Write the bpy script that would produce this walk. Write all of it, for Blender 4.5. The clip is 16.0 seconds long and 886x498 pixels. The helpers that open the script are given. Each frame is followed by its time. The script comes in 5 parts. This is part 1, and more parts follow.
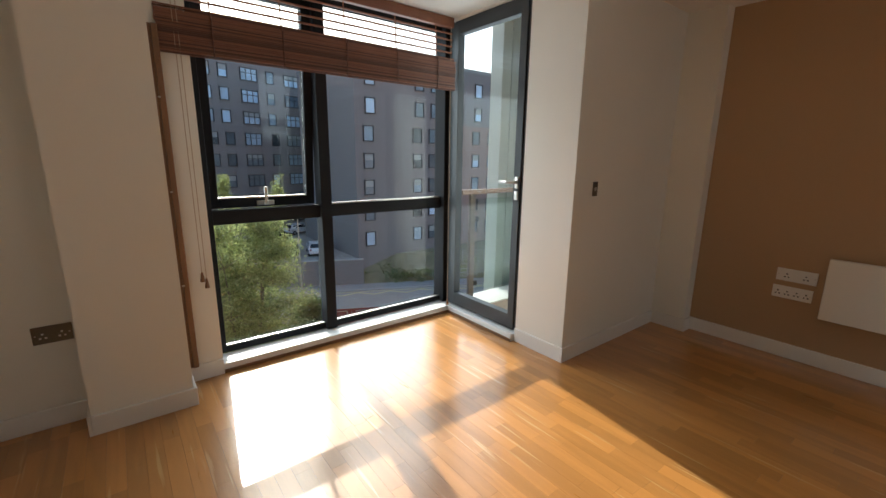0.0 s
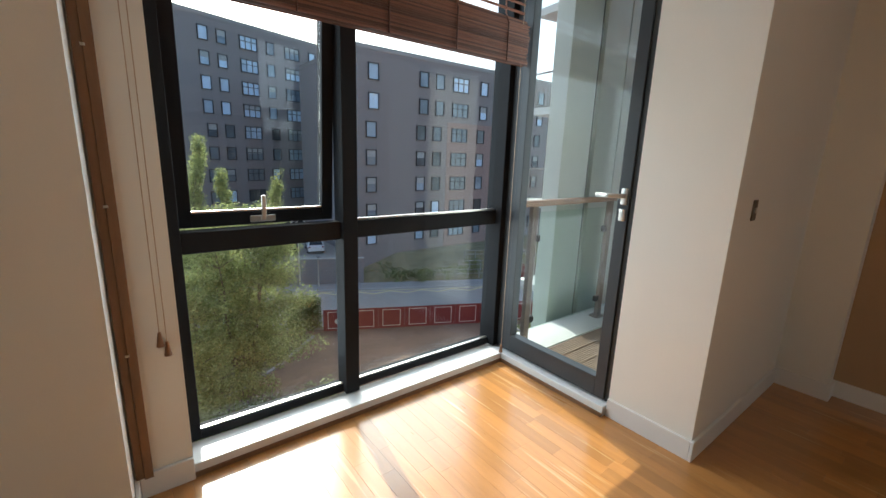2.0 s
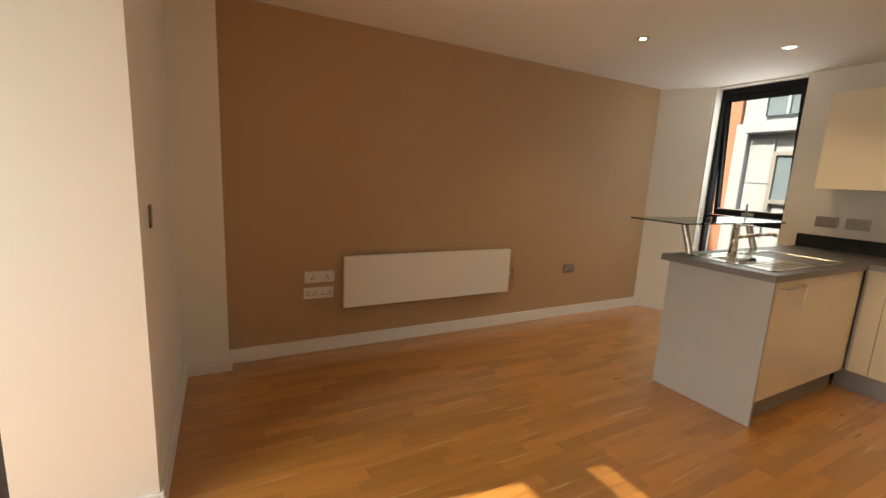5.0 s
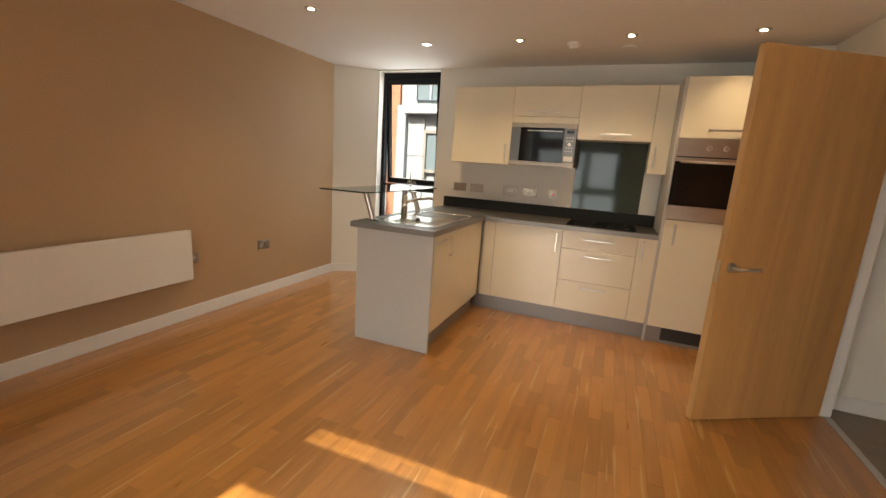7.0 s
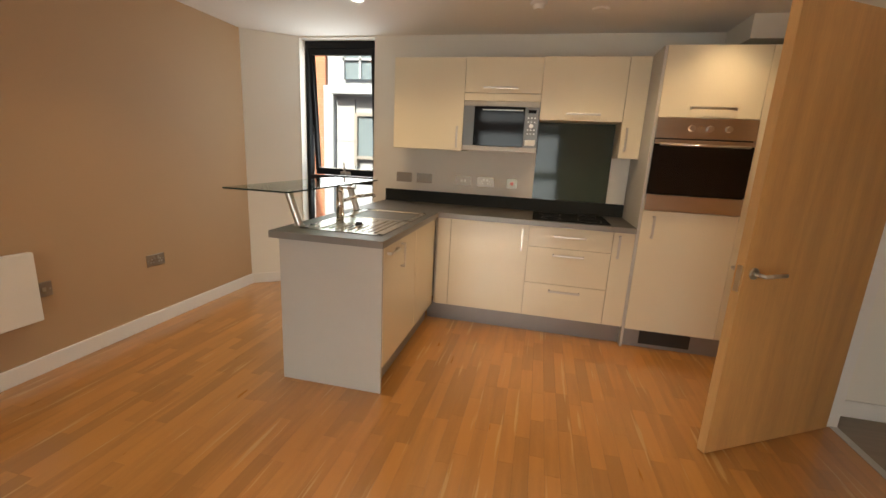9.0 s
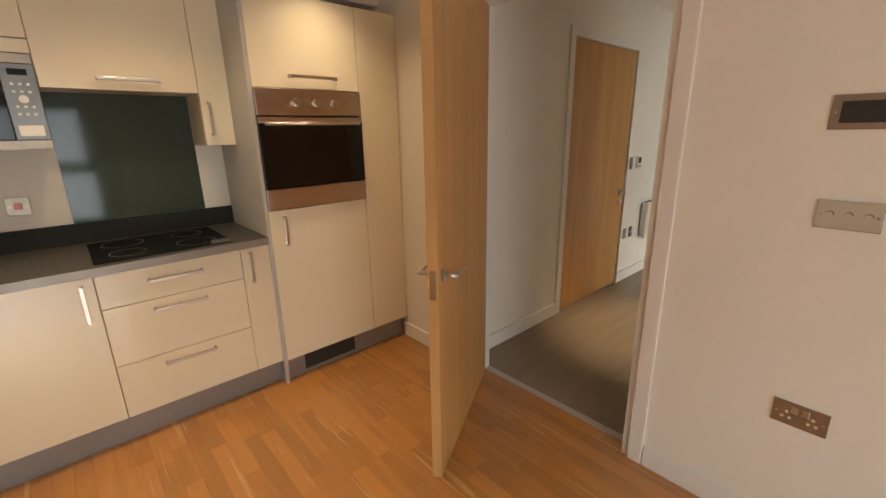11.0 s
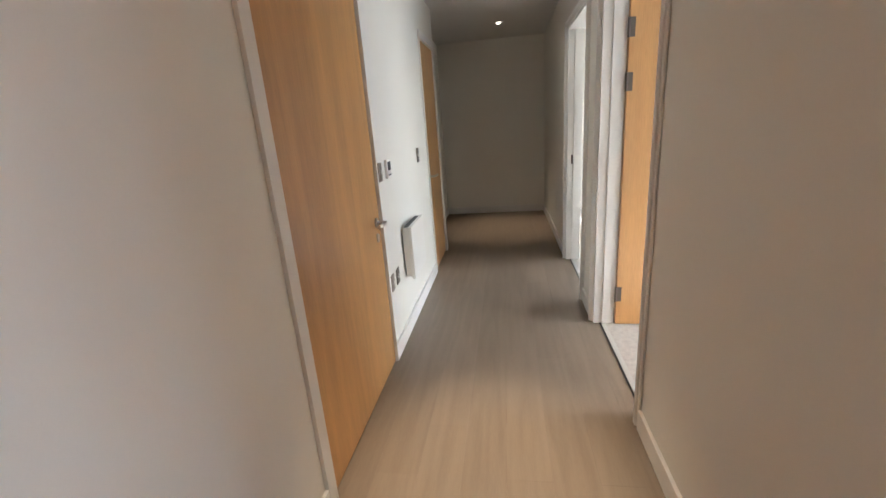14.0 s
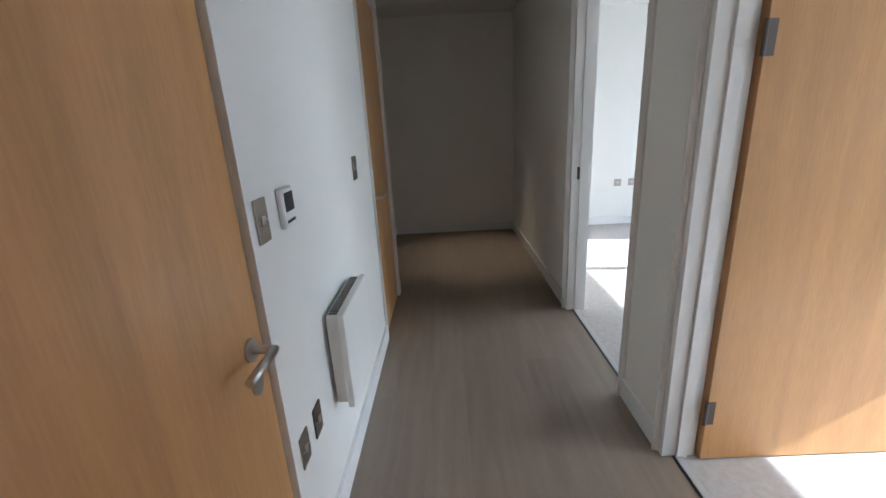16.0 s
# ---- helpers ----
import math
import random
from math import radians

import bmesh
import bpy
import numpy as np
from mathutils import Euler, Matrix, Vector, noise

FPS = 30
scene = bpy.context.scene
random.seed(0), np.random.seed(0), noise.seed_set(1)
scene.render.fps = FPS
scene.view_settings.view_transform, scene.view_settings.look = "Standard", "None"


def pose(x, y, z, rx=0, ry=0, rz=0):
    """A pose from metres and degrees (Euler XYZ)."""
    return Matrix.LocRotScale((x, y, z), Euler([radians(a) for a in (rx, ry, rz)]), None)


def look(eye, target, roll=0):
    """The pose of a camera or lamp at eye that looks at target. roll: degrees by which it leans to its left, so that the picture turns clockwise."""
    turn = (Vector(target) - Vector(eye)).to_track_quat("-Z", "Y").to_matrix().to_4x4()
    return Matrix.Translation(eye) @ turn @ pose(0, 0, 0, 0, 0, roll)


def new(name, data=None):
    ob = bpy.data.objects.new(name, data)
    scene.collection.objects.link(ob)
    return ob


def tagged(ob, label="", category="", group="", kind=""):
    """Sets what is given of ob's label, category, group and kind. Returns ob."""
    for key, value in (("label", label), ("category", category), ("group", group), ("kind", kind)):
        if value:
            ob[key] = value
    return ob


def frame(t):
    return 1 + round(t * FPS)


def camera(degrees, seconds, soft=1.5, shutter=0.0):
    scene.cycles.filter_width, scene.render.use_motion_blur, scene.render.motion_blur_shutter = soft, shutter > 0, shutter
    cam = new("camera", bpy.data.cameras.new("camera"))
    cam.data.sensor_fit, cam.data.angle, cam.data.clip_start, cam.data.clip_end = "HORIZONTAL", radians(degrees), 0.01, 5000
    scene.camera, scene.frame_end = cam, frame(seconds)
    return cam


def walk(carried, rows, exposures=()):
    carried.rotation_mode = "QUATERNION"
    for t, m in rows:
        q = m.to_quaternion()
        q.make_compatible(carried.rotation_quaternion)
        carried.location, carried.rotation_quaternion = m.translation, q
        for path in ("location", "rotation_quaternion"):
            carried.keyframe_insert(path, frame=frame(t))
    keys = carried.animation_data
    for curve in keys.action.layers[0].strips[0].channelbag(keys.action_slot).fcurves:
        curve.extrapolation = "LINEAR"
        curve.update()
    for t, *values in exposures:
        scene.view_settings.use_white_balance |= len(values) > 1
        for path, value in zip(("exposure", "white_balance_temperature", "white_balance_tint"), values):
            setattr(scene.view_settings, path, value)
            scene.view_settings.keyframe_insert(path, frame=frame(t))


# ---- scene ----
cam = camera(93.4, 16.0)
PATH = [
    (0, (0.75, 1.024, 1.325), (1.949, 2.565, 0.893), 0.7),
    (0.5, (0.814, 1.224, 1.331), (2.012, 2.766, 0.897), 1.7),
    (1, (0.858, 1.477, 1.329), (2.048, 3.025, 0.894), 2.1),
    (1.5, (0.91, 1.714, 1.333), (2.097, 3.261, 0.888), 1.7),
    (2, (1.011, 1.961, 1.322), (2.215, 3.496, 0.882), 2.0),
    (2.5, (1.099, 2.145, 1.325), (2.41, 3.591, 0.888), 2.8),
    (3, (1.151, 2.31, 1.345), (2.724, 3.47, 0.92), 2.0),
    (3.5, (1.171, 2.386, 1.312), (2.997, 3.109, 0.933), 2.3),
    (4, (1.183, 2.362, 1.309), (3.143, 2.553, 0.959), 2.8),
    (4.5, (1.186, 2.316, 1.397), (3.111, 1.932, 1.013), 3.0),
    (5, (1.215, 2.3, 1.343), (2.955, 1.375, 1.0), 2.9),
    (5.2, (1.244, 2.337, 1.368), (2.862, 1.217, 1.009), 3.2),
    (7.3, (1.234, 2.24, 1.342), (1.865, 0.384, 0.941), 3.9),
    (7.5, (1.256, 2.23, 1.335), (1.852, 0.366, 0.924), 3.9),
    (8, (1.313, 2.088, 1.34), (1.916, 0.233, 0.895), 3.6),
    (8.2, (1.368, 2.004, 1.346), (1.973, 0.151, 0.9), 3.5),
    (10.3, (1.658, 1.171, 1.374), (1.113, -0.697, 0.911), 0.9),
    (10.5, (1.621, 1.08, 1.356), (0.874, -0.718, 0.895), 0.4),
    (11, (1.608, 0.77, 1.449), (0.321, -0.661, 0.903), -1.0),
    (11.5, (1.419, 0.562, 1.41), (-0.11, -0.593, 0.839), 0.8),
    (12, (1.179, 0.367, 1.422), (-0.452, -0.64, 0.851), 2.1),
    (12.5, (0.922, 0.203, 1.401), (-0.81, -0.629, 0.847), 0.1),
    (13, (0.668, 0.0, 1.351), (-1.153, -0.611, 0.793), 0.8),
    (13.5, (0.316, -0.135, 1.347), (-1.539, -0.636, 0.793), -2.5),
    (14, (0.013, -0.252, 1.364), (-1.878, -0.563, 0.794), -4.3),
    (14.5, (-0.302, -0.353, 1.348), (-2.205, -0.579, 0.777), -4.1),
    (15, (-0.651, -0.419, 1.356), (-2.563, -0.565, 0.787), -3.9),
    (15.5, (-0.988, -0.477, 1.338), (-2.903, -0.508, 0.759), -3.5),
    (16, (-1.304, -0.51, 1.336), (-3.217, -0.544, 0.752), -3.1),
]
walk(cam, [(t, look(eye, target, roll)) for t, eye, target, roll in PATH], [(0.0, 0.9, 6100, 5), (2.5, 1.0, 5950, 4), (3.5, 1.12, 5950, 6), (4.5, 1.28, 6700, 8), (5.0, 1.55, 7500, 10), (8.0, 1.8, 7100, 10), (10.5, 1.95, 7300, 10), (11.0, 2.0, 6800, 10), (11.5, 2.05, 6200, 10), (12.5, 2.15, 6200, 10), (13.0, 2.25, 5900, 10), (14.0, 2.8, 5500, 10), (15.0, 2.75, 5150, 10), (16.0, 2.2, 4950, 9)])

# ---- light ----
SUN_EL, SUN_AZ = radians(35.0), radians(8.5)
world = bpy.data.worlds.new("sky")
scene.world = world
world.use_nodes = True
wn = world.node_tree.nodes
sky = wn.new("ShaderNodeTexSky")
sky.sky_type = "NISHITA"
sky.sun_disc = False
sky.sun_elevation, sky.sun_rotation = SUN_EL, SUN_AZ
sky.dust_density = 3.0
world.node_tree.links.new(sky.outputs[0], wn["Background"].inputs[0])
wn["Background"].inputs[1].default_value = 0.15
sun_data = bpy.data.lights.new("sun", "SUN")
sun_data.energy, sun_data.angle, sun_data.color = 3.0, radians(0.5), (1.0, 0.93, 0.82)
sun = new("sun", sun_data)
to_sun = Vector((math.sin(SUN_AZ) * math.cos(SUN_EL), math.cos(SUN_AZ) * math.cos(SUN_EL), math.sin(SUN_EL)))
sun.matrix_world = look(to_sun * 40, (0, 0, 0))


def window_light(x, y, z, w, h, target, watts):
    """Daylight that the sky sends through one opening."""
    data = bpy.data.lights.new("window_daylight", "AREA")
    data.shape, data.size, data.size_y, data.energy, data.color = "RECTANGLE", w, h, watts, (0.86, 0.93, 1.0)
    ob = new("window_daylight", data)
    ob.matrix_world = look((x, y, z), target)
    return ob


window_light(2.05, 4.02, 1.2, 1.7, 2.1, (2.05, 0, 1.0), 13.5)
window_light(3.10, 3.45, 1.2, 0.8, 2.1, (0.0, 3.4, 1.0), 3.5)
window_light(3.48, -2.30, 1.5, 0.65, 1.5, (3.48, 0, 1.2), 3.8)
window_light(-1.65, 3.95, 1.2, 1.7, 2.0, (-1.65, 0, 1.0), 8)
window_light(-4.4, 3.95, 1.2, 1.8, 2.0, (-4.4, 0, 1.0), 7)


# ---- materials ----
def mat(name, colour, rough=0.6, metal=0.0, vary=0.08, scale=6.0, fine=120.0, bump=0.1, spec=0.5, stretch=(1, 1, 1), pick="", coat=0.0, streak=0.0, differ=1.3, figure=0.0, coat_rough=0.08):
    """A surface with a broad and a fine variation of its colour, and relief. pick: 'object' or 'island' lets alike pieces differ."""
    m = bpy.data.materials.new(name)
    m.use_nodes = True
    n, l = m.node_tree.nodes, m.node_tree.links
    b = n["Principled BSDF"]
    b.inputs["Roughness"].default_value, b.inputs["Metallic"].default_value = rough, metal
    b.inputs["Specular IOR Level"].default_value = spec
    b.inputs["Coat Weight"].default_value = coat
    b.inputs["Coat Roughness"].default_value = coat_rough
    tc, mp = n.new("ShaderNodeTexCoord"), n.new("ShaderNodeMapping")
    geo = n.new("ShaderNodeNewGeometry")
    mp.inputs["Scale"].default_value = stretch
    l.new(geo.outputs["Position"], mp.inputs["Vector"])
    broad, grain = n.new("ShaderNodeTexNoise"), n.new("ShaderNodeTexNoise")
    broad.inputs["Scale"].default_value, broad.inputs["Detail"].default_value = scale, 4
    grain.inputs["Scale"].default_value, grain.inputs["Detail"].default_value = fine, 3
    for t in (broad, grain):
        l.new(mp.outputs[0], t.inputs["Vector"])
    total = n.new("ShaderNodeMath")
    total.operation = "MULTIPLY_ADD"
    l.new(grain.outputs[0], total.inputs[0])
    total.inputs[1].default_value = 0.5
    l.new(broad.outputs[0], total.inputs[2])
    source = total.outputs[0]
    if pick:
        rnd = n.new("ShaderNodeObjectInfo").outputs["Random"] if pick == "object" else geo.outputs["Random Per Island"]
        add = n.new("ShaderNodeMath")
        add.operation = "MULTIPLY_ADD"
        l.new(rnd, add.inputs[0])
        add.inputs[1].default_value = differ
        l.new(source, add.inputs[2])
        sub = n.new("ShaderNodeMath")
        sub.operation = "SUBTRACT"
        l.new(add.outputs[0], sub.inputs[0])
        sub.inputs[1].default_value = differ / 2
        source = sub.outputs[0]
    if figure:
        rings, wide, wave, add = n.new("ShaderNodeTexNoise"), n.new("ShaderNodeMath"), n.new("ShaderNodeMath"), n.new("ShaderNodeMath")
        rings.inputs["Scale"].default_value, rings.inputs["Detail"].default_value = 0.7, 2.0
        l.new(mp.outputs[0], rings.inputs["Vector"])
        wide.operation, wave.operation, add.operation = "MULTIPLY", "SINE", "MULTIPLY_ADD"
        wide.inputs[1].default_value = 55.0
        l.new(rings.outputs[0], wide.inputs[0])
        l.new(wide.outputs[0], wave.inputs[0])
        l.new(wave.outputs[0], add.inputs[0])
        add.inputs[1].default_value = figure
        l.new(source, add.inputs[2])
        source = add.outputs[0]
    ramp = n.new("ShaderNodeMapRange")
    ramp.inputs["From Min"].default_value, ramp.inputs["From Max"].default_value = 0.35, 1.15
    ramp.inputs["To Min"].default_value, ramp.inputs["To Max"].default_value = 1 - vary, 1 + vary
    l.new(source, ramp.inputs["Value"])
    mul = n.new("ShaderNodeVectorMath")
    mul.operation = "SCALE"
    mul.inputs[0].default_value = colour
    l.new(ramp.outputs[0], mul.inputs["Scale"])
    colour_out = mul.outputs[0]
    if streak:
        far_mp, st, cut, mx = n.new("ShaderNodeMapping"), n.new("ShaderNodeTexNoise"), n.new("ShaderNodeMapRange"), n.new("ShaderNodeMix")
        far_mp.inputs["Scale"].default_value = (34, 1.6, 1)
        l.new(geo.outputs["Position"], far_mp.inputs["Vector"])
        l.new(far_mp.outputs[0], st.inputs["Vector"])
        st.inputs["Scale"].default_value = 1.0
        cut.inputs["From Min"].default_value, cut.inputs["From Max"].default_value = 0.63, 0.69
        cut.inputs["To Max"].default_value = streak
        l.new(st.outputs[0], cut.inputs["Value"])
        mx.data_type = "RGBA"
        l.new(cut.outputs[0], mx.inputs["Factor"])
        l.new(colour_out, mx.inputs["A"])
        mx.inputs["B"].default_value = (0.62, 0.41, 0.19, 1)
        colour_out = mx.outputs["Result"]
    l.new(colour_out, b.inputs["Base Color"])
    rr = n.new("ShaderNodeMapRange")
    rr.inputs["To Min"].default_value, rr.inputs["To Max"].default_value = max(rough - 0.06, 0.02), min(rough + 0.06, 1)
    l.new(broad.outputs[0], rr.inputs["Value"])
    l.new(rr.outputs[0], b.inputs["Roughness"])
    if bump:
        bp = n.new("ShaderNodeBump")
        bp.inputs["Strength"].default_value, bp.inputs["Distance"].default_value = bump, 0.002
        l.new(total.outputs[0], bp.inputs["Height"])
        l.new(bp.outputs[0], b.inputs["Normal"])
    return m


def glass_mat(name, tint=(1, 1, 1), rough=0.0, face=0.022):
    """Clear thin glazing: see-through, with a mirror share that grows at a slant."""
    m = bpy.data.materials.new(name)
    m.use_nodes = True
    n, l = m.node_tree.nodes, m.node_tree.links
    n.remove(n["Principled BSDF"])
    tr, gl, mix, lw = (n.new(k) for k in ("ShaderNodeBsdfTransparent", "ShaderNodeBsdfGlossy", "ShaderNodeMixShader", "ShaderNodeLayerWeight"))
    po, ma = n.new("ShaderNodeMath"), n.new("ShaderNodeMath")
    po.operation, ma.operation = "POWER", "MULTIPLY_ADD"
    lw.inputs["Blend"].default_value = 0.5
    tr.inputs[0].default_value = (*tint, 1)
    gl.inputs["Roughness"].default_value = rough
    l.new(lw.outputs["Facing"], po.inputs[0])
    po.inputs[1].default_value = 5.0
    l.new(po.outputs[0], ma.inputs[0])
    ma.inputs[1].default_value, ma.inputs[2].default_value = 0.9, face
    l.new(ma.outputs[0], mix.inputs[0])
    l.new(tr.outputs[0], mix.inputs[1])
    l.new(gl.outputs[0], mix.inputs[2])
    l.new(mix.outputs[0], n["Material Output"].inputs["Surface"])
    return m


def glow(name, colour, strength):
    m = bpy.data.materials.new(name)
    m.use_nodes = True
    b = m.node_tree.nodes["Principled BSDF"]
    b.inputs["Emission Color"].default_value = (*colour, 1)
    b.inputs["Emission Strength"].default_value = strength
    return m


def brick_mat(name, a, c, mortar, scale):
    m = mat(name, a, 0.85, bump=0.2)
    n, l = m.node_tree.nodes, m.node_tree.links
    br = n.new("ShaderNodeTexBrick")
    br.inputs["Color1"].default_value, br.inputs["Color2"].default_value, br.inputs["Mortar"].default_value = (*a, 1), (*c, 1), (*mortar, 1)
    br.inputs["Scale"].default_value = scale
    br.inputs["Mortar Size"].default_value = 0.012
    geo, sp, ad, cb = n.new("ShaderNodeNewGeometry"), n.new("ShaderNodeSeparateXYZ"), n.new("ShaderNodeMath"), n.new("ShaderNodeCombineXYZ")
    l.new(geo.outputs["Position"], sp.inputs[0])
    l.new(sp.outputs[0], ad.inputs[0])
    l.new(sp.outputs[1], ad.inputs[1])
    l.new(ad.outputs[0], cb.inputs[0])
    l.new(sp.outputs[2], cb.inputs[1])
    l.new(cb.outputs[0], br.inputs["Vector"])
    l.new(br.outputs[0], n["Principled BSDF"].inputs["Base Color"])
    return m


PLASTER = mat("white_wall_paint", (0.81, 0.782, 0.708), 0.75, vary=0.03, scale=1.5, fine=260, bump=0.06)
CEILING = mat("ceiling_paint", (0.80, 0.78, 0.74), 0.85, vary=0.03, scale=1.2, fine=200, bump=0.05)
TAN = mat("brown_wall_paint", (0.465, 0.307, 0.173), 0.7, vary=0.05, scale=1.3, fine=240, bump=0.07)
TRIM = mat("satin_white_woodwork", (0.80, 0.78, 0.74), 0.4, vary=0.03, scale=3, fine=90, bump=0.03)
OAK_FLOOR = mat("lacquered_oak_stave", (0.455, 0.205, 0.052), 0.30, vary=0.16, scale=5, fine=60, bump=0.05, stretch=(6, 0.6, 1), pick="object", coat=1.0, streak=0.6, differ=0.95, figure=0.10, coat_rough=0.2)
OAK_FLOOR_JOINED = mat("lacquered_oak_staves", (0.455, 0.205, 0.052), 0.30, vary=0.16, scale=5, fine=60, bump=0.05, stretch=(6, 0.6, 1), pick="island", coat=1.0, streak=0.6, differ=0.95, figure=0.10, coat_rough=0.2)
JOINT = mat("dark_floor_joint", (0.10, 0.05, 0.02), 0.8)
VINYL = mat("grey_vinyl_plank", (0.265, 0.208, 0.155), 0.42, vary=0.17, scale=3, fine=40, bump=0.08, stretch=(0.6, 7, 1), pick="object", differ=0.25, figure=0.07)
CARPET = mat("pale_carpet", (0.50, 0.46, 0.42), 0.95, vary=0.2, scale=30, fine=240, bump=0.8)
DOOR_OAK = mat("oak_veneer", (0.56, 0.305, 0.110), 0.33, vary=0.24, scale=2.2, fine=45, bump=0.05, stretch=(4, 4, 0.3), figure=0.06)
DOOR_EDGE = mat("oak_lipping", (0.56, 0.34, 0.14), 0.4, vary=0.12, scale=5, fine=40, bump=0.05, stretch=(4, 4, 0.35))
MW_STEEL = mat("dark_brushed_steel", (0.19, 0.182, 0.175), 0.36, 1.0, vary=0.06, scale=20, fine=300, bump=0.03)
CHROME = mat("brushed_steel", (0.62, 0.59, 0.54), 0.31, 1.0, vary=0.06, scale=20, fine=300, bump=0.03)
POLISHED = mat("polished_chrome", (0.75, 0.74, 0.72), 0.08, 1.0, vary=0.02, bump=0)
OVEN_STEEL = mat("warm_stainless_steel", (0.50, 0.44, 0.38), 0.3, 1.0, vary=0.05, scale=8, fine=200, bump=0.03, stretch=(1, 1, 8))
BLACK_GLASS = mat("black_glass", (0.006, 0.006, 0.007), 0.05, vary=0.02, bump=0, spec=0.35)
HINGE = mat("dark_bronze_hinge", (0.13, 0.11, 0.095), 0.45, 0.6, vary=0.1)
DARK = mat("dark_plastic", (0.03, 0.03, 0.03), 0.45, vary=0.1)
CREAM = mat("cream_gloss_door", (0.83, 0.76, 0.585), 0.2, vary=0.015, scale=2, fine=60, bump=0.01, coat=0.3)
CARCASS = mat("cream_carcass", (0.62, 0.55, 0.42), 0.5, vary=0.03)
GREY_PANEL = mat("pale_grey_panel", (0.50, 0.49, 0.46), 0.45, vary=0.03, scale=3, bump=0.03)
PLINTH = mat("grey_metal_plinth", (0.30, 0.29, 0.28), 0.4, 0.4, vary=0.05)
WORKTOP = mat("charcoal_laminate_worktop", (0.06, 0.057, 0.053), 0.42, vary=0.2, scale=30, fine=250, bump=0.05)
WORKTOP_EDGE = mat("grey_worktop_edge", (0.25, 0.24, 0.23), 0.35, 0.3, vary=0.05)
SPLASH = mat("dark_green_glass", (0.045, 0.068, 0.055), 0.06, vary=0.03, bump=0)
FRAME = mat("anthracite_aluminium", (0.020, 0.021, 0.023), 0.6, vary=0.08, scale=6, bump=0.03, spec=0.08)
DOOR_FRAME_GREY = mat("slate_grey_aluminium", (0.035, 0.041, 0.046), 0.45, vary=0.06, scale=6, bump=0.03)
GLASS = glass_mat("clear_glass", (0.97, 0.99, 0.98))
GREEN_GLASS = glass_mat("green_balustrade_glass", (0.91, 0.965, 0.945))
BAMBOO = mat("brown_bamboo_slats", (0.17, 0.066, 0.034), 0.5, vary=0.42, scale=12, fine=90, bump=0.3, stretch=(1, 1, 30), pick="island")
TIMBER = mat("brown_timber_batten", (0.20, 0.10, 0.045), 0.5, vary=0.2, scale=6, fine=60, stretch=(6, 6, 0.6))
CORD = mat("fawn_cord", (0.45, 0.33, 0.22), 0.8)
HEATER = mat("white_enamel_heater", (0.80, 0.77, 0.70), 0.35, vary=0.02, scale=3, bump=0.02)
PLASTIC = mat("white_plastic", (0.80, 0.78, 0.74), 0.35, vary=0.02, bump=0.01)
STEEL_PLATE = mat("brushed_nickel_plate", (0.40, 0.35, 0.29), 0.45, 1.0, vary=0.08, scale=30, fine=300, bump=0.03)
PEWTER = mat("bronze_switch_plate", (0.20, 0.17, 0.13), 0.4, 0.8, vary=0.1, scale=30, bump=0.03)
LAMP_GLOW = glow("warm_lamp", (1.0, 0.80, 0.52), 4.6)


# ---- shapes ----
def box(bm, x0, y0, z0, x1, y1, z1, bevel=0.0):
    """Adds a box between two corners."""
    made = bmesh.ops.create_cube(bm, size=1.0, matrix=Matrix.Translation(((x0 + x1) / 2, (y0 + y1) / 2, (z0 + z1) / 2)) @ Matrix.Diagonal((abs(x1 - x0), abs(y1 - y0), abs(z1 - z0), 1)))
    if bevel:
        edges = list({e for v in made["verts"] for e in v.link_edges})
        bmesh.ops.bevel(bm, geom=edges, offset=bevel, segments=2, profile=0.5, affect="EDGES")
    return bm


def rod(bm, a, b, r, r2=None, seg=16):
    """Adds a round bar from a to b."""
    a, b = Vector(a), Vector(b)
    m = Matrix.Translation((a + b) / 2) @ (b - a).to_track_quat("Z", "Y").to_matrix().to_4x4()
    bmesh.ops.create_cone(bm, cap_ends=True, segments=seg, radius1=r, radius2=r if r2 is None else r2, depth=(b - a).length, matrix=m)
    return bm


def bar_path(bm, points, r, seg=12):
    """Adds a bent round bar through points, with round elbows."""
    for a, b in zip(points, points[1:]):
        rod(bm, a, b, r, None, seg)
    for p in points[1:-1]:
        bmesh.ops.create_uvsphere(bm, u_segments=seg, v_segments=8, radius=r, matrix=Matrix.Translation(p))
    return bm


def solid(*spec, bevel=0.0):
    bm = bmesh.new()
    for s in spec:
        box(bm, *s, bevel=bevel)
    return bm


def part(name, bm, material, parent=None, label="", smooth=False):
    """Links a bmesh as one mesh object under a thing or a part."""
    me = bpy.data.meshes.new(name)
    if smooth:
        for f in bm.faces:
            f.smooth = len(f.verts) < 6
    bm.to_mesh(me)
    bm.free()
    me.materials.append(material)
    ob = new(name, me)
    if parent:
        ob.parent = parent
        if parent.matrix_world != Matrix.Identity(4):
            bpy.context.view_layer.update()
    if label:
        ob["label"] = label
    return ob


def thing(name, at, label, category, group="", kind=""):
    ob = new(name)
    ob.matrix_world = at if isinstance(at, Matrix) else pose(*at)
    ob.empty_display_size = 0.1
    return tagged(ob, label, category, group, kind)


def structure(name, bm, material, label, category):
    return tagged(part(name, bm, material), label, category, kind="structure")


# ---- shell of the flat ----
WX, EX, SY, NY, CZ, HZ = -0.07, 4.26, -2.10, 3.64, 2.35, 2.45
HALL_L, HALL_R, HALL_END = -0.95, 0.305, -6.42

